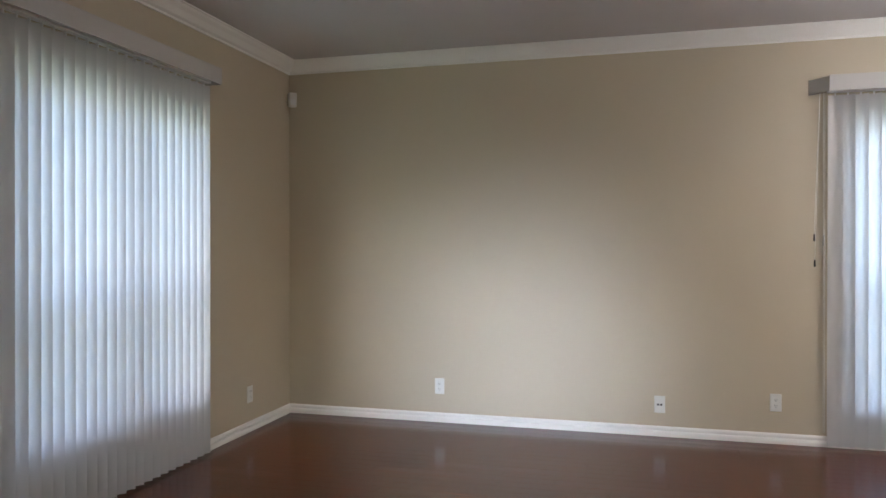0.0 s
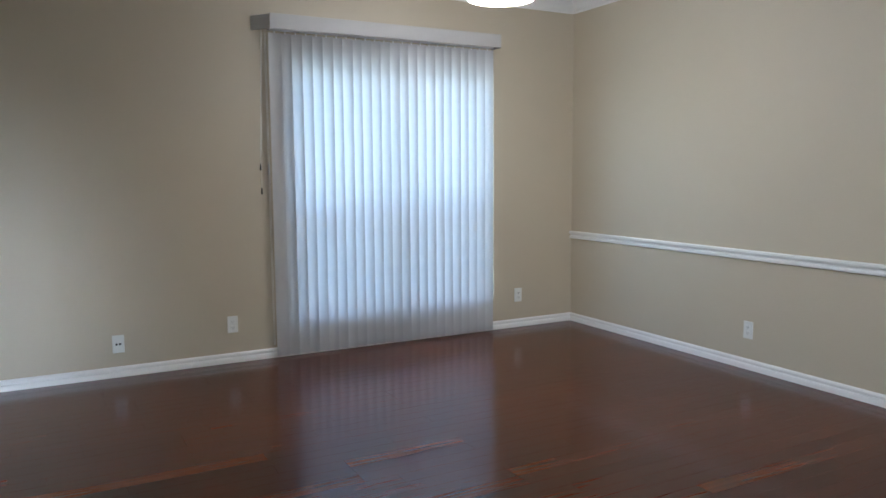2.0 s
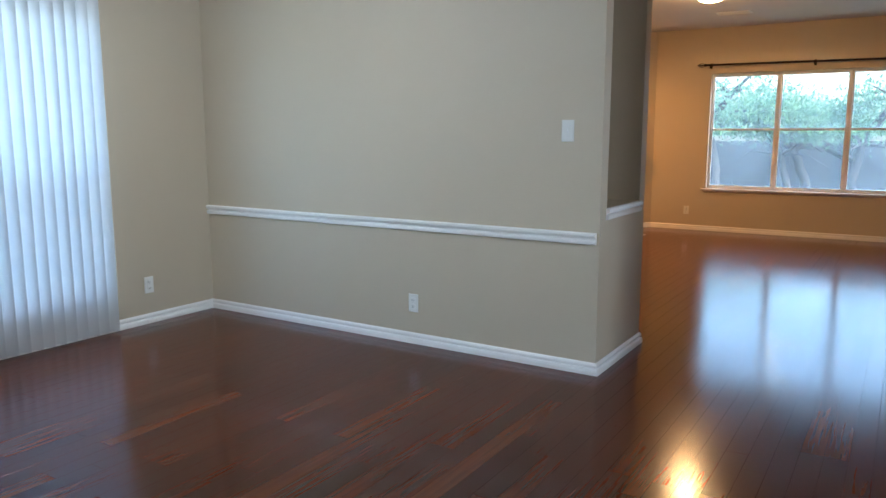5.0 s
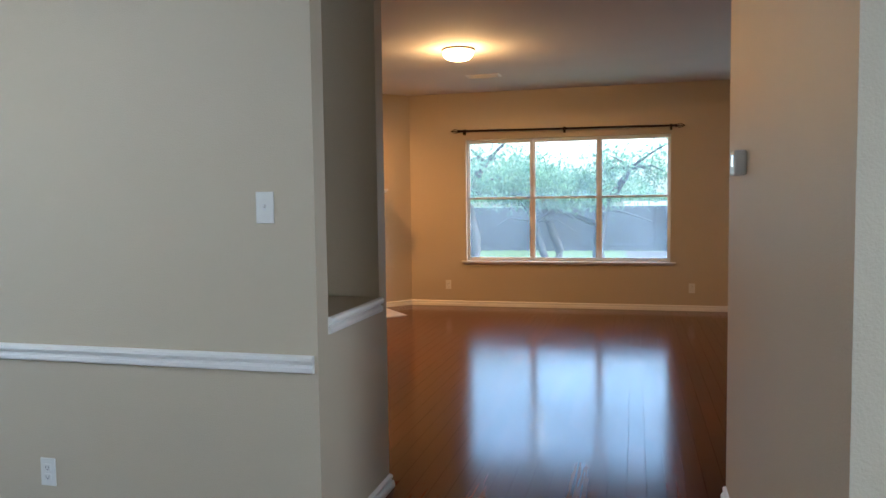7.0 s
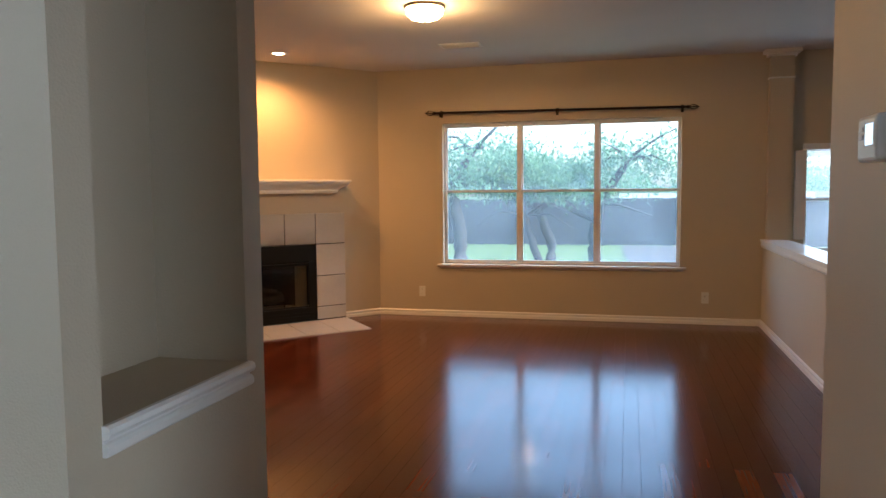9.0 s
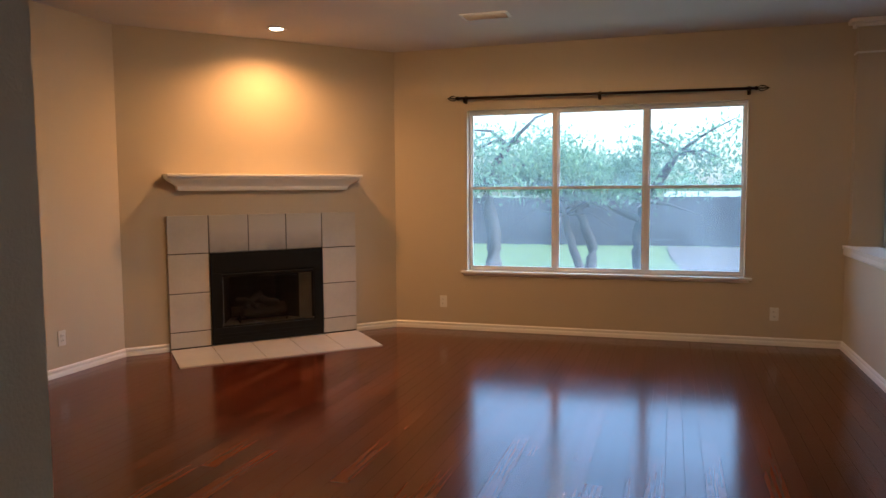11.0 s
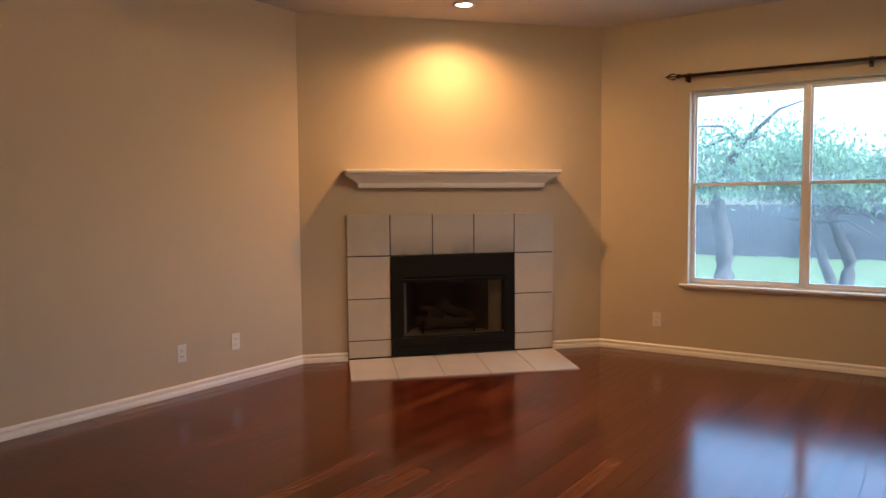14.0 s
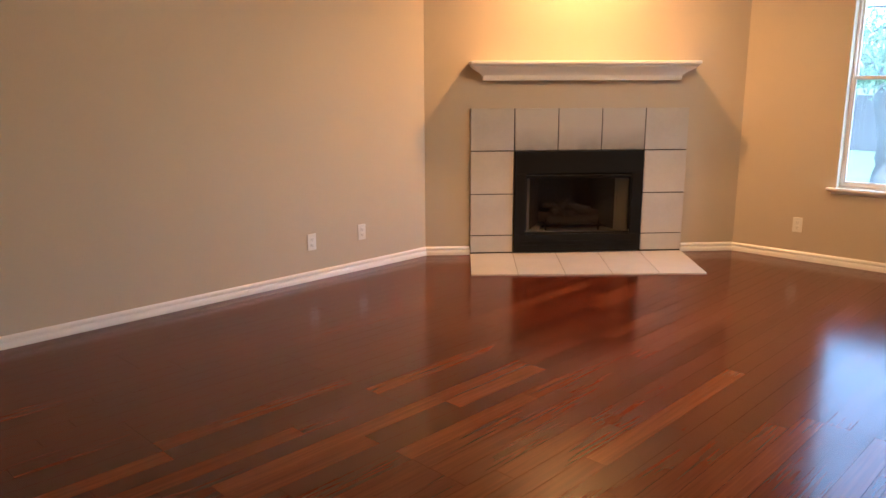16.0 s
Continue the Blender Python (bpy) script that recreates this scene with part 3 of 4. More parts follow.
for y, s in ((-1.24, -1), (1.37, 1)):
    fin = part("finial", tube(bmesh.new(), (0, y, 0), (0, y + s * 0.02, 0), 0.018, seg=14), BRONZE, rod)
    for k in range(6):
        a = k * math.pi / 3
        bm = bmesh.new()
        pts = [(0.006, 0.02), (0.026, 0.045), (0.024, 0.07), (0.004, 0.105)]
        for (r0, l0), (r1, l1) in zip(pts, pts[1:]):
            tube(bm, (r0 * math.cos(a), y + s * l0, r0 * math.sin(a)), (r1 * math.cos(a), y + s * l1, r1 * math.sin(a)), 0.003, seg=6)
        part("wire", bm, BRONZE, fin)
    part("tip", tube(bmesh.new(), (0, y + s * 0.10, 0), (0, y + s * 0.118, 0), 0.006, 0.002, seg=8), BRONZE, fin)

# ---- fireplace ----
fp = thing("fireplace", FM.copy(), "tiled corner fireplace with a black steel firebox", "fireplace")


def along(s):
    return FL - s


T0, T1 = 0.358, 2.103           # tile field along the wall
TW = (T1 - T0) / 5
part("grout_bed", boxes((along(T1) + 0.006, 0.0, 0.0, along(FU0 and (FL - FU0)), 0.022, 1.164), (FU1, 0.0, 0.0, along(T0) - 0.006, 0.022, 1.164), (FU0, 0.0, FZ1, FU1, 0.022, 1.164)), GROUT, fp)
tile_data = {}


def tile(x0, x1, z0, z1, y0=0.001, y1=0.031, mat=TILE):
    key = (round(x1 - x0, 4), round(z1 - z0, 4), mat.name)
    g = 0.0042
    if key not in tile_data:
        me = bpy.data.meshes.new("tile")
        bm = boxes((-key[0] / 2 + g, 0, -key[1] / 2 + g, key[0] / 2 - g, y1 - y0, key[1] / 2 - g), bevel=0.002)
        bm.to_mesh(me)
        bm.free()
        me.materials.append(mat)
        tile_data[key] = me
    o = new("tile", tile_data[key])
    o.parent = fp
    o.matrix_basis = pose((x0 + x1) / 2, y0, (z0 + z1) / 2)
    return o


for i in range(5):
    tile(along(T0 + (i + 1) * TW), along(T0 + i * TW), FZ1, 1.170, mat=SOOT_TILE if 0 < i < 4 else TILE)
for i in (0, 4):
    for z0, z1 in ((0.018, 0.158), (0.158, 0.493), (0.493, FZ1)):
        tile(along(T0 + (i + 1) * TW), along(T0 + i * TW), z0, z1)
# hearth
def hearth(f, o):
    """A point of the hearth: f across it, o from the wall (0) to its front edge (1); the front is narrower and slightly askew."""
    back, front = Vector((T0 + (T1 - T0) * f, 0.033)), Vector((0.297 + 1.708 * f, 0.721 + 0.080 * f))
    p = back.lerp(front, o)
    return along(p.x), p.y


def slab(corners, z0, z1):
    bm = bmesh.new()
    lo, hi = [bm.verts.new((x, y, z0)) for x, y in corners], [bm.verts.new((x, y, z1)) for x, y in corners]
    bm.faces.new(lo)
    bm.faces.new(hi)
    for k in range(4):
        bm.faces.new((lo[k], lo[(k + 1) % 4], hi[(k + 1) % 4], hi[k]))
    return bm


part("hearth_bed", slab([hearth(0.002, 0), hearth(0.998, 0), hearth(0.998, 0.995), hearth(0.002, 0.995)], -0.012, 0.007), PALE_GROUT, fp)
for i in range(5):
    f0, f1 = i / 5 + 0.002, (i + 1) / 5 - 0.002
    part("hearth_tile", slab([hearth(f0, 0), hearth(f1, 0), hearth(f1, 1), hearth(f0, 1)], -0.01, 0.011), TILE, fp)
# firebox
W0, W1 = FU0, FU1
fb = part("firebox_frame", boxes((W0 + 0.005, 0.024, 0.655, W1 - 0.005, 0.05, FZ1 - 0.003), (W0 + 0.005, 0.024, 0.02, W1 - 0.005, 0.05, 0.165), (W0 + 0.005, 0.024, 0.165, W0 + 0.095, 0.05, 0.655), (W1 - 0.095, 0.024, 0.165, W1 - 0.005, 0.05, 0.655), bevel=0.003), BLACK, fp, "matt black steel firebox front")
part("inner_frame", boxes((W0 + 0.095, 0.005, 0.615, W1 - 0.095, 0.03, 0.655), (W0 + 0.095, 0.005, 0.165, W1 - 0.095, 0.03, 0.178), (W0 + 0.095, 0.005, 0.19, W0 + 0.107, 0.03, 0.615), (W1 - 0.107, 0.005, 0.19, W1 - 0.095, 0.03, 0.615), bevel=0.003), BLACK, fb)
part("louvre", boxes((W0 + 0.06, 0.05, 0.072, W1 - 0.06, 0.054, 0.078), (W0 + 0.06, 0.05, 0.105, W1 - 0.06, 0.054, 0.111)), BLACK, fb)
part("hood_rim", boxes((W0 + 0.10, 0.03, 0.635, W1 - 0.10, 0.075, 0.645), bevel=0.003), BLACK, fb)
part("back_panel", boxes((W0 + 0.27, -0.52, 0.14, W1 - 0.27, -0.49, 0.72)), DARK_BRICK, fp, "dark back panel")
part("chamber_floor", boxes((W0 + 0.02, -0.52, 0.13, W1 - 0.02, 0.0, 0.16)), REFRACTORY, fp)
part("chamber_top", boxes((W0 + 0.02, -0.52, 0.645, W1 - 0.02, 0.0, 0.72)), DARK_BRICK, fp)
for side in (0, 1):
    xf, xb = (W0 + 0.09, W0 + 0.30) if side == 0 else (W1 - 0.09, W1 - 0.30)
    d = -0.03 if side == 0 else 0.03
    # each side is pale over its front 0.36 and dark behind
    for (f0, f1), mat, lab in (((0.0, 0.36), REFRACTORY, "pale refractory side panel"), ((0.36, 1.0), DARK_BRICK, "dark rear side panel")):
        bm = bmesh.new()
        p, q = xf + (xb - xf) * f0, xf + (xb - xf) * f1
        u, v = -0.49 * f0, -0.49 * f1
        vs = [bm.verts.new(c) for c in ((p, u, 0.16), (q, v, 0.16), (q, v, 0.66), (p, u, 0.66), (p + d, u, 0.16), (q + d, v, 0.16), (q + d, v, 0.66), (p + d, u, 0.66))]
        for quad in ((0, 1, 2, 3), (4, 5, 6, 7), (0, 1, 5, 4), (1, 2, 6, 5), (2, 3, 7, 6), (3, 0, 4, 7)):
            bm.faces.new([vs[k] for k in quad])
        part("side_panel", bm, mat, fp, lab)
bm = bmesh.new()
for k in range(7):
    x = W0 + 0.27 + k * 0.078
    tube(bm, (x, -0.38, 0.20), (x, -0.12, 0.20), 0.008, seg=8)
for x in (W0 + 0.3, W1 - 0.3):
    tube(bm, (x, -0.15, 0.16), (x, -0.15, 0.26), 0.008, seg=8)
tube(bm, (W0 + 0.26, -0.13, 0.20), (W1 - 0.26, -0.13, 0.20), 0.009, seg=8)
part("grate", bm, BLACK, fp)


def log(a, b, r, seed):
    rng = random.Random(seed)
    bm = bmesh.new()
    a, b = Vector(a), Vector(b)
    d = (b - a)
    q = d.to_track_quat("Z", "Y")
    rings = []
    for j in range(9):
        f = j / 8
        c = a + d * f + Vector((0, 0, 0.014 * math.sin(f * 5 + seed)))
        rr = r * (0.82 + 0.18 * math.sin(math.pi * f)) * rng.uniform(0.93, 1.07)
        rings.append([bm.verts.new(c + q @ Vector((rr * math.cos(k * math.pi / 5) * rng.uniform(0.9, 1.1), rr * math.sin(k * math.pi / 5) * rng.uniform(0.9, 1.1), 0))) for k in range(10)])
    for p, s in zip(rings, rings[1:]):
        for k in range(10):
            bm.faces.new((p[k], p[(k + 1) % 10], s[(k + 1) % 10], s[k]))
    bm.faces.new(rings[0])
    bm.faces.new(rings[-1])
    return part("log", bm, LOG, fp, "pale ceramic gas log", smooth=True)


MC = (W0 + W1) / 2
log((MC - 0.25, -0.30, 0.255), (MC + 0.25, -0.32, 0.25), 0.055, 1)
log((MC - 0.22, -0.18, 0.245), (MC + 0.20, -0.17, 0.245), 0.045, 2)
log((MC - 0.16, -0.20, 0.32), (MC + 0.05, -0.30, 0.37), 0.038, 3)
log((MC + 0.16, -0.19, 0.315), (MC - 0.02, -0.29, 0.40), 0.034, 4)
log((MC + 0.05, -0.16, 0.31), (MC + 0.21, -0.30, 0.36), 0.03, 5)
pane = part("glass_door", boxes((W0 + 0.1, 0.012, 0.17, W1 - 0.1, 0.016, 0.67)), SMOKED, fp)
pane.visible_shadow = False

# mantel shelf with a cove moulding below
mt = thing("mantel_shelf", FM @ Matrix.Translation((0, 0, 0.044)), "white painted mantel shelf with a cove moulding", "mantel")
M0, M1 = along(2.109), along(0.345)
part("shelf", boxes((M0, 0.0, 1.452, M1, 0.205, 1.478), bevel=0.005), TRIM, mt)
prof = [(0.075, 1.335), (0.080, 1.345), (0.082, 1.372), (0.090, 1.378), (0.105, 1.392), (0.135, 1.410), (0.158, 1.425), (0.166, 1.434), (0.175, 1.437), (0.175, 1.452)]
bm = bmesh.new()
rings = []
for o, z in prof:
    e = 0.185 - o
    rings.append([bm.verts.new(v) for v in ((M0 + e, 0.0, z), (M0 + e, o, z), (M1 - e, o, z), (M1 - e, 0.0, z))])
for a, b in zip(rings, rings[1:]):
    for k in range(3):
        bm.faces.new((a[k], a[k + 1], b[k + 1], b[k]))
bm.faces.new(rings[0])
part("cove", bm, TRIM, mt)

# ---- plates, sensor and thermostat ----


def plate(name, m, label, category, style):
    """A wall plate in the x-z plane facing -y, centred on its origin."""
    p = thing(name, m, label, category, "wall plates")
    w, h = (0.036, 0.058)
    part("cover", boxes((-w, -0.007, -h, w, 0.0, h), bevel=0.003), PLASTIC, p)
    if style == "outlet":
        for dz in (-0.02, 0.02):
            f = part("socket_face", boxes((-0.017, -0.0095, dz - 0.014, 0.017, -0.006, dz + 0.014), bevel=0.002), PLASTIC, p)
            part("slots", boxes((-0.008, -0.0102, dz - 0.004, -0.006, -0.0092, dz + 0.006), (0.006, -0.0102, dz - 0.004, 0.008, -0.0092, dz + 0.006), (-0.002, -0.0102, dz - 0.010, 0.002, -0.0092, dz - 0.006)), SLOT, f)
        part("screw", tube(bmesh.new(), (0, -0.006, 0), (0, -0.0082, 0), 0.0025, seg=8), STEEL, p)
    elif style == "switch":
        part("toggle_recess", boxes((-0.006, -0.0078, -0.012, 0.006, -0.0066, 0.012)), STEEL, p)
        part("toggle", boxes((-0.0042, -0.019, -0.002, 0.0042, -0.007, 0.010), bevel=0.0015), PLASTIC, p)
        part("screw", tube(bmesh.new(), (0, -0.006, 0.03), (0, -0.0082, 0.03), 0.0025, seg=8), STEEL, p)
        part("screw", tube(bmesh.new(), (0, -0.006, -0.03), (0, -0.0082, -0.03), 0.0025, seg=8), STEEL, p)
    else:
        part("jack", boxes((-0.017, -0.0085, -0.007, -0.003, -0.006, 0.005), (0.003, -0.0085, -0.007, 0.017, -0.006, 0.005)), SLOT, p)
    return p


NORTH, EAST, WEST, SOUTH = 0, -90, 90, 180
for x, y, z in ((-0.827, YN, 0.264), (1.464, YN, 0.268), (3.84, YN, 0.271), (8.195, YL, 0.274), (8.645, YL, 0.283)):
    plate("wall_outlet", pose(x, y, z, 0, 0, NORTH), "ivory duplex wall outlet low on the wall", "outlet", "outlet")
plate("phone_jack_plate", pose(0.732, YN, 0.216), "ivory wall plate with dark phone jacks", "wall plate", "jack")
plate("wall_outlet", pose(XD, 2.325, 0.261, 0, 0, EAST), "ivory duplex wall outlet below the chair rail", "outlet", "outlet")
plate("wall_outlet", pose(XW, 3.59, 0.258, 0, 0, WEST), "ivory duplex wall outlet low on the wall", "outlet", "outlet")
for y in (2.342, -0.668):
    plate("wall_outlet", pose(XE, y, 0.274, 0, 0, EAST), "ivory duplex wall outlet low on the wall", "outlet", "outlet")
plate("light_switch", pose(XD, 1.310, 1.334, 0, 0, EAST), "ivory toggle light switch above the chair rail", "light switch", "switch")

sn = thing("alarm_sensor", pose(XW + 0.03, YN - 0.03, 2.424, 0, 0, 45), "white corner alarm sensor near the ceiling", "alarm sensor")
part("housing", boxes((-0.03, -0.055, -0.055, 0.03, -0.005, 0.055), bevel=0.008), PLASTIC, sn)
part("lens", boxes((-0.02, -0.058, -0.04, 0.02, -0.052, 0.0), bevel=0.002), VINYL, sn)

th = thing("thermostat", pose(4.90, YT, 1.476, 0, 0, SOUTH), "white thermostat with a lit display", "thermostat")
part("body", boxes((-0.062, -0.044, -0.046, 0.062, 0.0, 0.046), bevel=0.008), PLASTIC, th)
part("display", boxes((-0.006, -0.0452, -0.014, 0.042, -0.043, 0.028)), SCREEN, th)
part("display_bezel", boxes((-0.010, -0.0446, -0.018, 0.046, -0.0435, 0.032)), STEEL, th)
part("button", boxes((-0.045, -0.0465, -0.002, -0.02, -0.043, 0.008), bevel=0.001), VINYL, th)
part("button", boxes((-0.045, -0.0465, 0.014, -0.02, -0.043, 0.024), bevel=0.001), VINYL, th)

# ---- lamps ----
PX, PY, PZ = 2.70, 2.69, 2.278
pd = thing("pendant_lamp", pose(PX, PY, PZ), "lit white glass bowl pendant with a brass stem", "pendant lamp")
bowl = [(0.194, 0.0), (0.203, 0.006), (0.196, 0.020), (0.183, 0.034), (0.178, 0.060), (0.165, 0.100), (0.142, 0.138), (0.110, 0.168), (0.072, 0.190), (0.040, 0.200), (0.03, 0.201)]
part("glass_bowl", lathe([(r * 0.95, z * 0.95) for r, z in bowl], 40), BOWL, pd, "glowing white opal glass bowl", smooth=True)
part("rim_band", lathe([(0.186, -0.003), (0.194, -0.002), (0.195, 0.006), (0.189, 0.009)], 40), BRASS, pd, smooth=True)
part("cap", lathe([(0.002, 0.230), (0.022, 0.230), (0.036, 0.213), (0.040, 0.186), (0.002, 0.186)], 24), BRASS, pd, smooth=True)
part("stem", tube(bmesh.new(), (0, 0, 0.225), (0, 0, 0.29), 0.007, seg=10), BRASS, pd)
for k in range(5):
    bm = bmesh.new()
    r = bmesh.ops.create_circle(bm, segments=10, radius=0.012)
    pts = [v.co.copy() for v in r["verts"]]
    bm.clear()
    for a, b in zip(pts, pts[1:] + pts[:1]):
        tube(bm, (a.x, 0, a.y * 1.4), (b.x, 0, b.y * 1.4), 0.0025, seg=5)
    bmesh.ops.transform(bm, matrix=pose(0, 0, 0.298 + k * 0.030, 0, 0, 90 * (k % 2)), verts=bm.verts)
    part("chain_link", bm, BRASS, pd)
part("cable", tube(bmesh.new(), (0.0, 0.0, 0.245), (0.014, 0.006, 0.36), 0.0028, seg=6), PLASTIC, pd)
part("canopy", lathe([(0.002, 0.417), (0.02, 0.417), (0.055, 0.435), (0.062, H - PZ - 0.001), (0.002, H - PZ - 0.001)], 28), BRASS, pd, smooth=True)
lamp("pendant_light", "POINT", pose(PX, PY, PZ - 0.03), 2.9, (1.0, 0.96, 0.91), radius=0.12)

DX, DY = 8.54, 1.55
dm = thing("ceiling_lamp", pose(DX, DY, H), "lit warm glass dome lamp on the ceiling", "ceiling lamp")
part("glass_dome", lathe([(0.134, -0.016), (0.140, -0.03), (0.132, -0.060), (0.105, -0.086), (0.06, -0.101), (0.0, -0.106)], 36), DOME, dm, "glowing warm opal glass dome", smooth=True)
part("base_plate", lathe([(0.0, -0.001), (0.148, -0.001), (0.150, -0.012), (0.143, -0.020), (0.0, -0.020)], 36), BRASS, dm, smooth=True)
part("finial", lathe([(0.0, -0.103), (0.008, -0.104), (0.009, -0.112), (0.0, -0.118)], 12), BRASS, dm)
lamp("dome_light", "SPOT", pose(DX, DY, H - 0.14), 10.0, (1.0, 0.46, 0.14), radius=0.10, cone=(radians(178), 0.06))

lamp("dome_glow", "POINT", pose(DX, DY, H - 0.20), 3.8, (1.0, 0.48, 0.14), radius=0.10)

CX, CY = 9.88, 3.38
cn = thing("recessed_spotlight", pose(CX, CY, H), "lit recessed ceiling spotlight over the fireplace", "spotlight")
part("trim_ring", lathe([(0.062, 0.0), (0.085, -0.001), (0.088, -0.006), (0.07, -0.010), (0.060, -0.004)], 32), STEEL, cn, smooth=True)
part("reflector_bulb", lathe([(0.0, -0.014), (0.03, -0.013), (0.052, -0.006), (0.058, -0.002)], 24), BULB, cn, "glowing reflector bulb", smooth=True)
lamp("spot_light", "SPOT", look((CX, CY, H - 0.03), (CX + 0.10, CY + 0.11, 0)), 21, (1.0, 0.40, 0.10), radius=0.045, cone=(radians(152), 0.8))

# ---- ceiling vent ----
vt = thing("ceiling_vent", pose(10.0, 1.61, H), "white louvred air vent in the ceiling", "air vent")
part("frame", boxes((-0.10, -0.19, -0.008, 0.10, -0.165, 0.0), (-0.10, 0.165, -0.008, 0.10, 0.19, 0.0), (-0.10, -0.165, -0.008, -0.075, 0.165, 0.0), (0.075, -0.165, -0.008, 0.10, 0.165, 0.0), bevel=0.002), STEEL, vt)
part("backing", boxes((-0.075, -0.165, -0.002, 0.075, 0.165, -0.0005)), SLOT, vt)
for k in range(5):
    bm = boxes((-0.0075, -0.165, -0.0012, 0.0075, 0.165, 0.0))
    bmesh.ops.transform(bm, matrix=pose(-0.058 + k * 0.029, 0, -0.009, 0, 50, 0), verts=bm.verts)
    part("slat", bm, STEEL, vt)

# ---- garden ----
bm = bmesh.new()
xs = [-300, -60, -20, -6, 11.5, 12, 14, 17, 20, 24, 28, 34, 60, 300]
ys = [-300, -60, -25, -12, -6, -2, 2, 6, 12, 25, 60, 300]


def ground_z(x):
    f = min(1.0, max(0.0, (x - 11.0) / 16.0))
    return -0.32 - 0.42 * f * f * (3 - 2 * f)


grid = [[bm.verts.new((x, y, ground_z(x))) for y in ys] for x in xs]
for i in range(len(xs) - 1):
    for j in range(len(ys) - 1):
        bm.faces.new((grid[i][j], grid[i + 1][j], grid[i + 1][j + 1], grid[i][j + 1]))
structure("ground", bm, GRASS, "green mown lawn behind the house", "lawn")

# planting bed before the fence
bm = bmesh.new()
bed = []
for x in (14, 17, 20, 24, 28, 32.3):
    bed.append([bm.verts.new((x, y, ground_z(x) + 0.03)) for y in (-14, -9, -5, -2.2, 0.15 + 0.25 * math.sin(x))])
for a, b in zip(bed, bed[1:]):
    for j in range(4):
        bm.faces.new((a[j], b[j], b[j + 1], a[j + 1]))
structure("planting_bed", bm, MULCH, "dark mulch bed before the garden fence", "planting bed")

FXX = 32.5
fence = thing("garden_fence", pose(FXX, 3.0, ground_z(FXX)), "dark weathered wooden board fence at the lawn's end", "fence")
bme = bpy.data.meshes.new("fence_board")
bm = boxes((-0.01, -0.069, 0.03, 0.01, 0.069, 1.83), bevel=0.004)
bm.to_mesh(bme)
bm.free()
bme.materials.append(FENCE)
rng = random.Random(5)
for k in range(200):
    o = new("fence_board", bme)
    o.parent = fence
    o.matrix_basis = pose(rng.uniform(-0.006, 0.006), -14 + k * 0.1395, rng.uniform(-0.02, 0.015))
for z in (0.3, 1.0, 1.6):
    part("fence_rail", boxes((0.012, -14, z, 0.05, 14.8, z + 0.09)), FENCE, fence)
for k in range(13):
    part("fence_post", boxes((0.05, -14 + k * 2.4, -0.2, 0.14, -13.91 + k * 2.4, 1.8)), FENCE, fence)


def limb(bm, pts, r0, r1, seg=9):
    rings = []
    n = len(pts)
    for i, p in enumerate(pts):
        p = Vector(p)
        d = (Vector(pts[min(i + 1, n - 1)]) - Vector(pts[max(i - 1, 0)])).normalized()
        q = d.to_track_quat("Z", "Y")
        r = r0 + (r1 - r0) * i / (n - 1)
        rings.append([bm.verts.new(p + q @ Vector((r * math.cos(2 * math.pi * k / seg), r * math.sin(2 * math.pi * k / seg), 0))) for k in range(seg)])
    for a, b in zip(rings, rings[1:]):
        for k in range(seg):
            bm.faces.new((a[k], a[(k + 1) % seg], b[(k + 1) % seg], b[k]))
    bm.faces.new(rings[0])
    bm.faces.new(rings[-1])


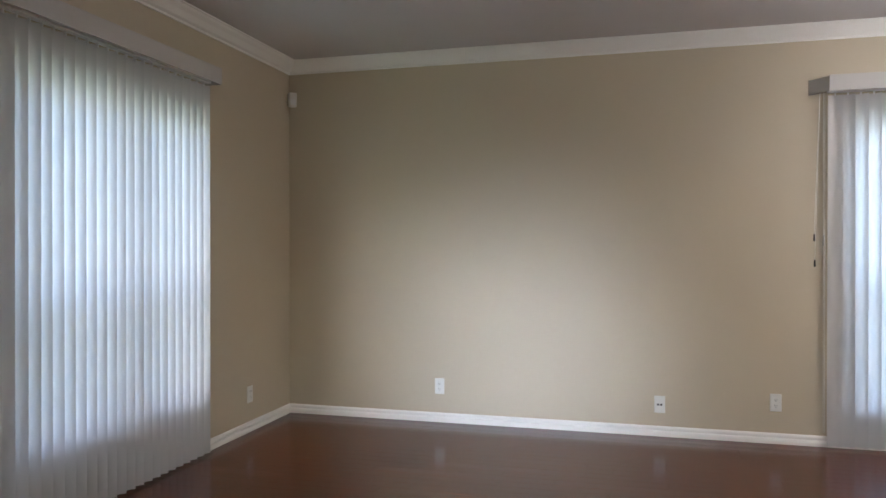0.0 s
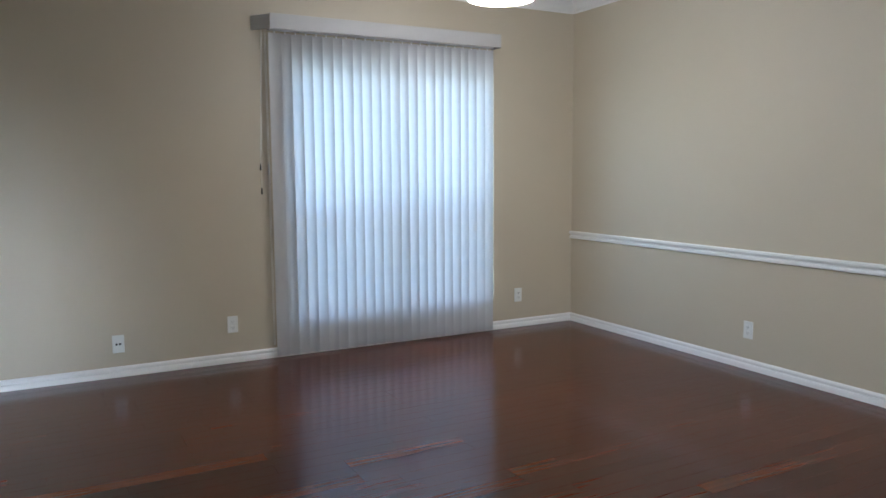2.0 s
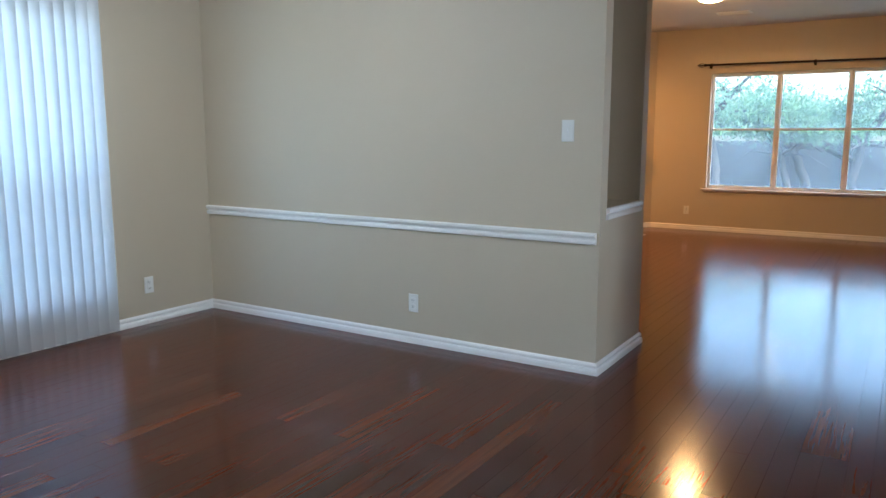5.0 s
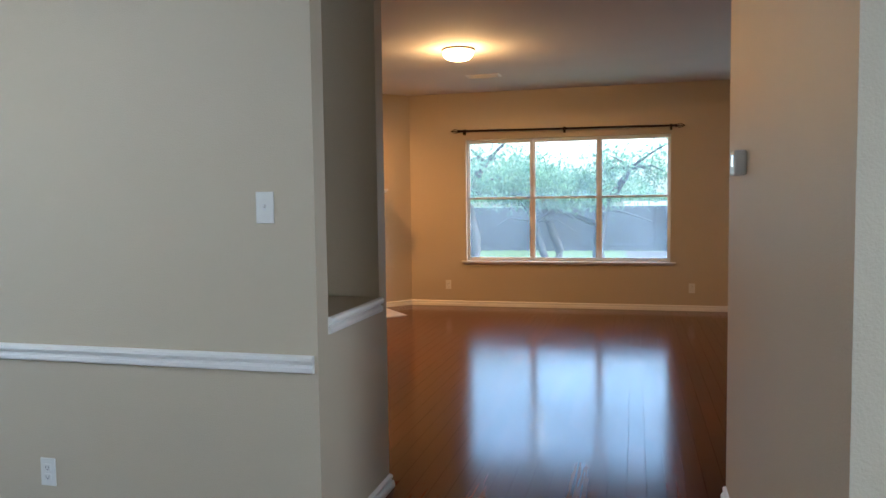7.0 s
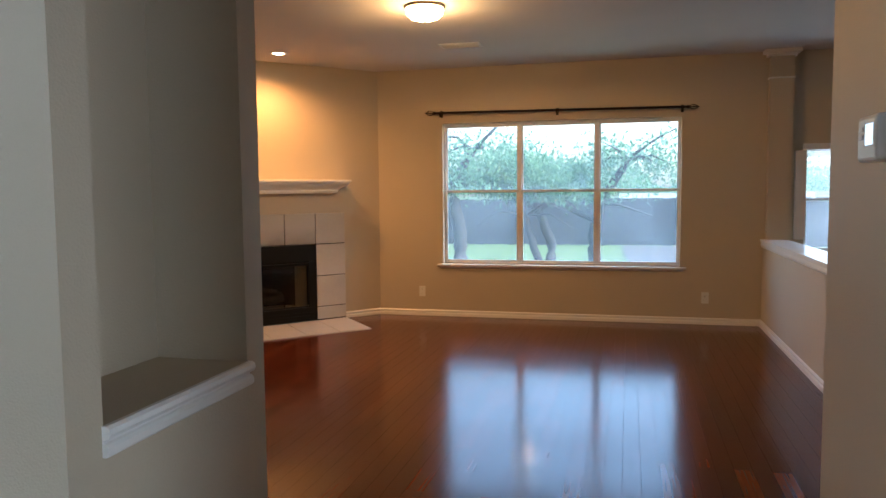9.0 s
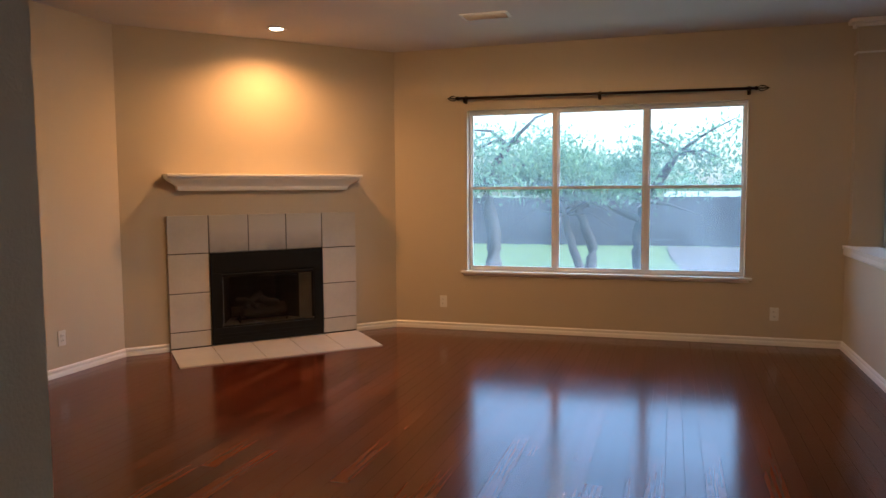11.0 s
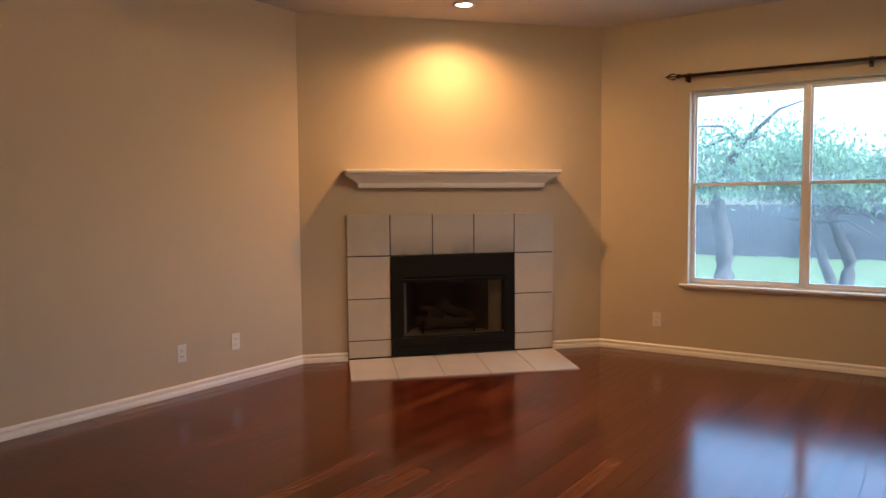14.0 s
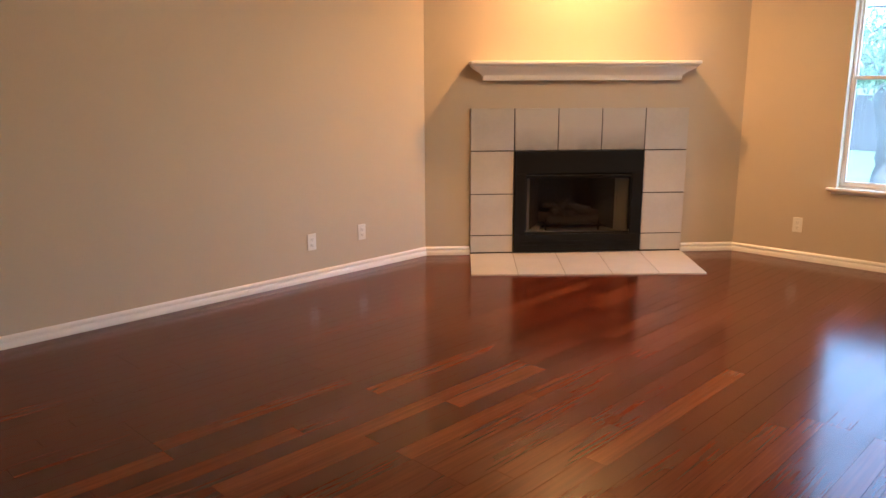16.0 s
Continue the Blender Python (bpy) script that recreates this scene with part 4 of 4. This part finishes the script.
def tree(x, y, stems, crown_r, crown_z, leaves, seed, label):
    """stems: lists of points from the foot; the crown is a cloud of small leaf clumps round the limbs' ends."""
    rng = random.Random(seed)
    t = thing("tree", pose(x, y, ground_z(x)), label, "tree", "garden trees")
    bm = bmesh.new()
    tips = []
    for pts, r in stems:
        fine = []
        for a, b in zip(pts, pts[1:]):
            for k in range(4):
                f = k / 4
                fine.append(Vector(a).lerp(Vector(b), f) + Vector((rng.uniform(-1, 1), rng.uniform(-1, 1), 0)) * 0.02)
        fine.append(Vector(pts[-1]))
        limb(bm, fine, r, r * 0.45)
        tips.append((fine[-1], r * 0.45))
        tips.append((fine[len(fine) * 2 // 3], r * 0.5))
    ends = []
    for tip, r in tips:
        for k in range(6):
            a = rng.uniform(0, 2 * math.pi)
            ln = rng.uniform(0.5, 1.0) * crown_r
            e = tip + Vector((math.cos(a) * ln, math.sin(a) * ln, rng.uniform(-0.25, 0.60) * crown_r))
            mid = tip.lerp(e, 0.5) + Vector((rng.uniform(-0.2, 0.2), rng.uniform(-0.2, 0.2), rng.uniform(0, 0.25)))
            limb(bm, [tip, mid, e], r * 0.6, r * 0.12, 6)
            ends += [mid, e, mid.lerp(e, 0.5)]
    part("trunk", bm, BARK, t, smooth=True)
    bm = bmesh.new()
    verts, faces = [], []
    for k in range(2 * leaves):
        c = rng.choice(ends) + Vector((rng.gauss(0, 1), rng.gauss(0, 1), rng.gauss(0, 0.8))) * crown_r * 0.26
        if not 1.88 + rng.gauss(0, 0.15) < c.z < crown_z + rng.gauss(0, 0.32):
            continue
        s = rng.uniform(0.035, 0.075)
        q = Euler((rng.uniform(0, 6.3), rng.uniform(0, 6.3), rng.uniform(0, 6.3))).to_quaternion()
        b = len(verts)
        for v in ((-s, 0, 0), (-0.2 * s, 0.42 * s, 0.1 * s), (s, 0, 0), (-0.2 * s, -0.42 * s, 0.1 * s)):
            verts.append(c + q @ Vector(v))
        faces.append((b, b + 1, b + 2, b + 3))
    me = bpy.data.meshes.new("crown")
    me.from_pydata([tuple(v) for v in verts], [], faces)
    me.materials.append(LEAF)
    o = new("crown", me)
    o.parent = t
    bm.free()
    return t


tree(20.0, 1.87, [([(0, 0, -0.1), (0.1, -0.1, 0.7), (0, 0.2, 1.5), (0.2, 0.4, 2.3)], 0.14), ([(0, 0, -0.1), (-0.1, 0.3, 0.7), (0, 0.5, 1.4), (0.1, 1.0, 2.2)], 0.11)], 1.15, 3.0, 5600, 11, "forked grey-barked tree with green leaves")
tree(20.5, 0.82, [([(0, 0, -0.1), (0, 0.05, 0.9), (0.1, -0.1, 1.7), (0, -0.7, 2.7)], 0.17), ([(0, 0.0, 1.3), (0.2, 0.6, 1.55), (0.1, 1.1, 2.0)], 0.08)], 1.2, 3.05, 6000, 12, "grey-barked tree with spreading green crown")
tree(19.0, 3.68, [([(0, 0, -0.1), (0, 0.0, 1.0), (0.1, 0.2, 2.0), (0, -0.3, 2.8)], 0.19)], 1.3, 2.75, 4200, 13, "thick grey tree trunk with green crown")
tree(23.0, -2.3, [([(0, 0, -0.1), (0, 0.3, 1.2), (0, -0.5, 2.3), (0, -1.0, 3.2)], 0.12)], 1.2, 3.1, 700, 14, "slender tree with sparse green leaves")

# greenery beyond the fence
rng = random.Random(31)
verts, faces = [], []
for k in range(20000):
    yy = rng.uniform(-14, 24)
    c = Vector((FXX + rng.uniform(3, 9), yy, ground_z(40) + 2.1 + rng.random() ** 1.6 * (1.0 + 0.6 * math.sin(yy * 0.7) + 0.4 * math.sin(yy * 1.9 + 1))))
    s = rng.uniform(0.06, 0.14)
    q = Euler((rng.uniform(0, 6.3), rng.uniform(0, 6.3), rng.uniform(0, 6.3))).to_quaternion()
    b0 = len(verts)
    for v in ((-s, 0, 0), (-0.2 * s, 0.5 * s, 0.1 * s), (s, 0, 0), (-0.2 * s, -0.5 * s, 0.1 * s)):
        verts.append(tuple(c + q @ Vector(v)))
    faces.append((b0, b0 + 1, b0 + 2, b0 + 3))
me = bpy.data.meshes.new("far_hedge")
me.from_pydata(verts, [], faces)
me.materials.append(LEAF)
tagged(new("far_hedge", me), "bright green bushes beyond the garden fence", "bushes", "", "stuff")

# pale sunlit wall of the next house, just above the fence
structure("wall_neighbour", boxes((44.0, -9.0, ground_z(44), 44.3, 0.6, 1.25)), SIDING, "pale sunlit wall of a house beyond the fence", "wall")

# ---- floor planks ----
PW = 0.089
rng = random.Random(21)
plank_data = {}
LENGTHS = (0.45, 0.6, 0.75, 0.9, 1.05, 1.2)


def plank_mesh(length):
    if length not in plank_data:
        me = bpy.data.meshes.new("floor_plank")
        h, w = length / 2 - 0.0006, PW / 2 - 0.0007
        v = [(-h, -w, -0.015), (h, -w, -0.015), (h, w, -0.015), (-h, w, -0.015), (-h, -w, 0), (h, -w, 0), (h, w, 0), (-h, w, 0)]
        f = [(0, 1, 5, 4), (1, 2, 6, 5), (2, 3, 7, 6), (3, 0, 4, 7), (4, 5, 6, 7)]
        me.from_pydata(v, [], f)
        me.materials.append(WOOD)
        plank_data[length] = me
    return plank_data[length]


rest_v, rest_f = [], []
made = 0
y = -4.6
while y < YL:
    x = XT - 0.07 if y < YF else XW - 0.05 if y < YN else XB - 0.05
    first = True
    while x < XE:
        ln = rng.choice(LENGTHS)
        if first:
            ln, first = rng.choice((0.15, 0.3, 0.45, 0.6, 0.75)), False
        if x + ln > XE + 0.05:
            ln = XE + 0.05 - x
        cx, cy = x + ln / 2, y + PW / 2
        x += ln
        near = 4.6 < cx < 8.2 and -0.6 < cy < 3.4
        if near and made < 300:
            o = new("floor_plank", plank_mesh(ln))
            o.parent = floor
            o.matrix_basis = pose(cx, cy, 0.0)
            made += 1
        else:
            me = plank_mesh(ln)
            b = len(rest_v)
            dz = 0.0
            rest_v += [(v.co.x + cx, v.co.y + cy, v.co.z + dz) for v in me.vertices]
            rest_f += [tuple(k + b for k in p.vertices) for p in me.polygons]
    y += PW
me = bpy.data.meshes.new("floor_planks")
me.from_pydata(rest_v, [], rest_f)
me.materials.append(WOOD)
o = new("floor_planks", me)
o.parent = floor
tagged(o, "glossy red cherry floor planks", kind="stuff")
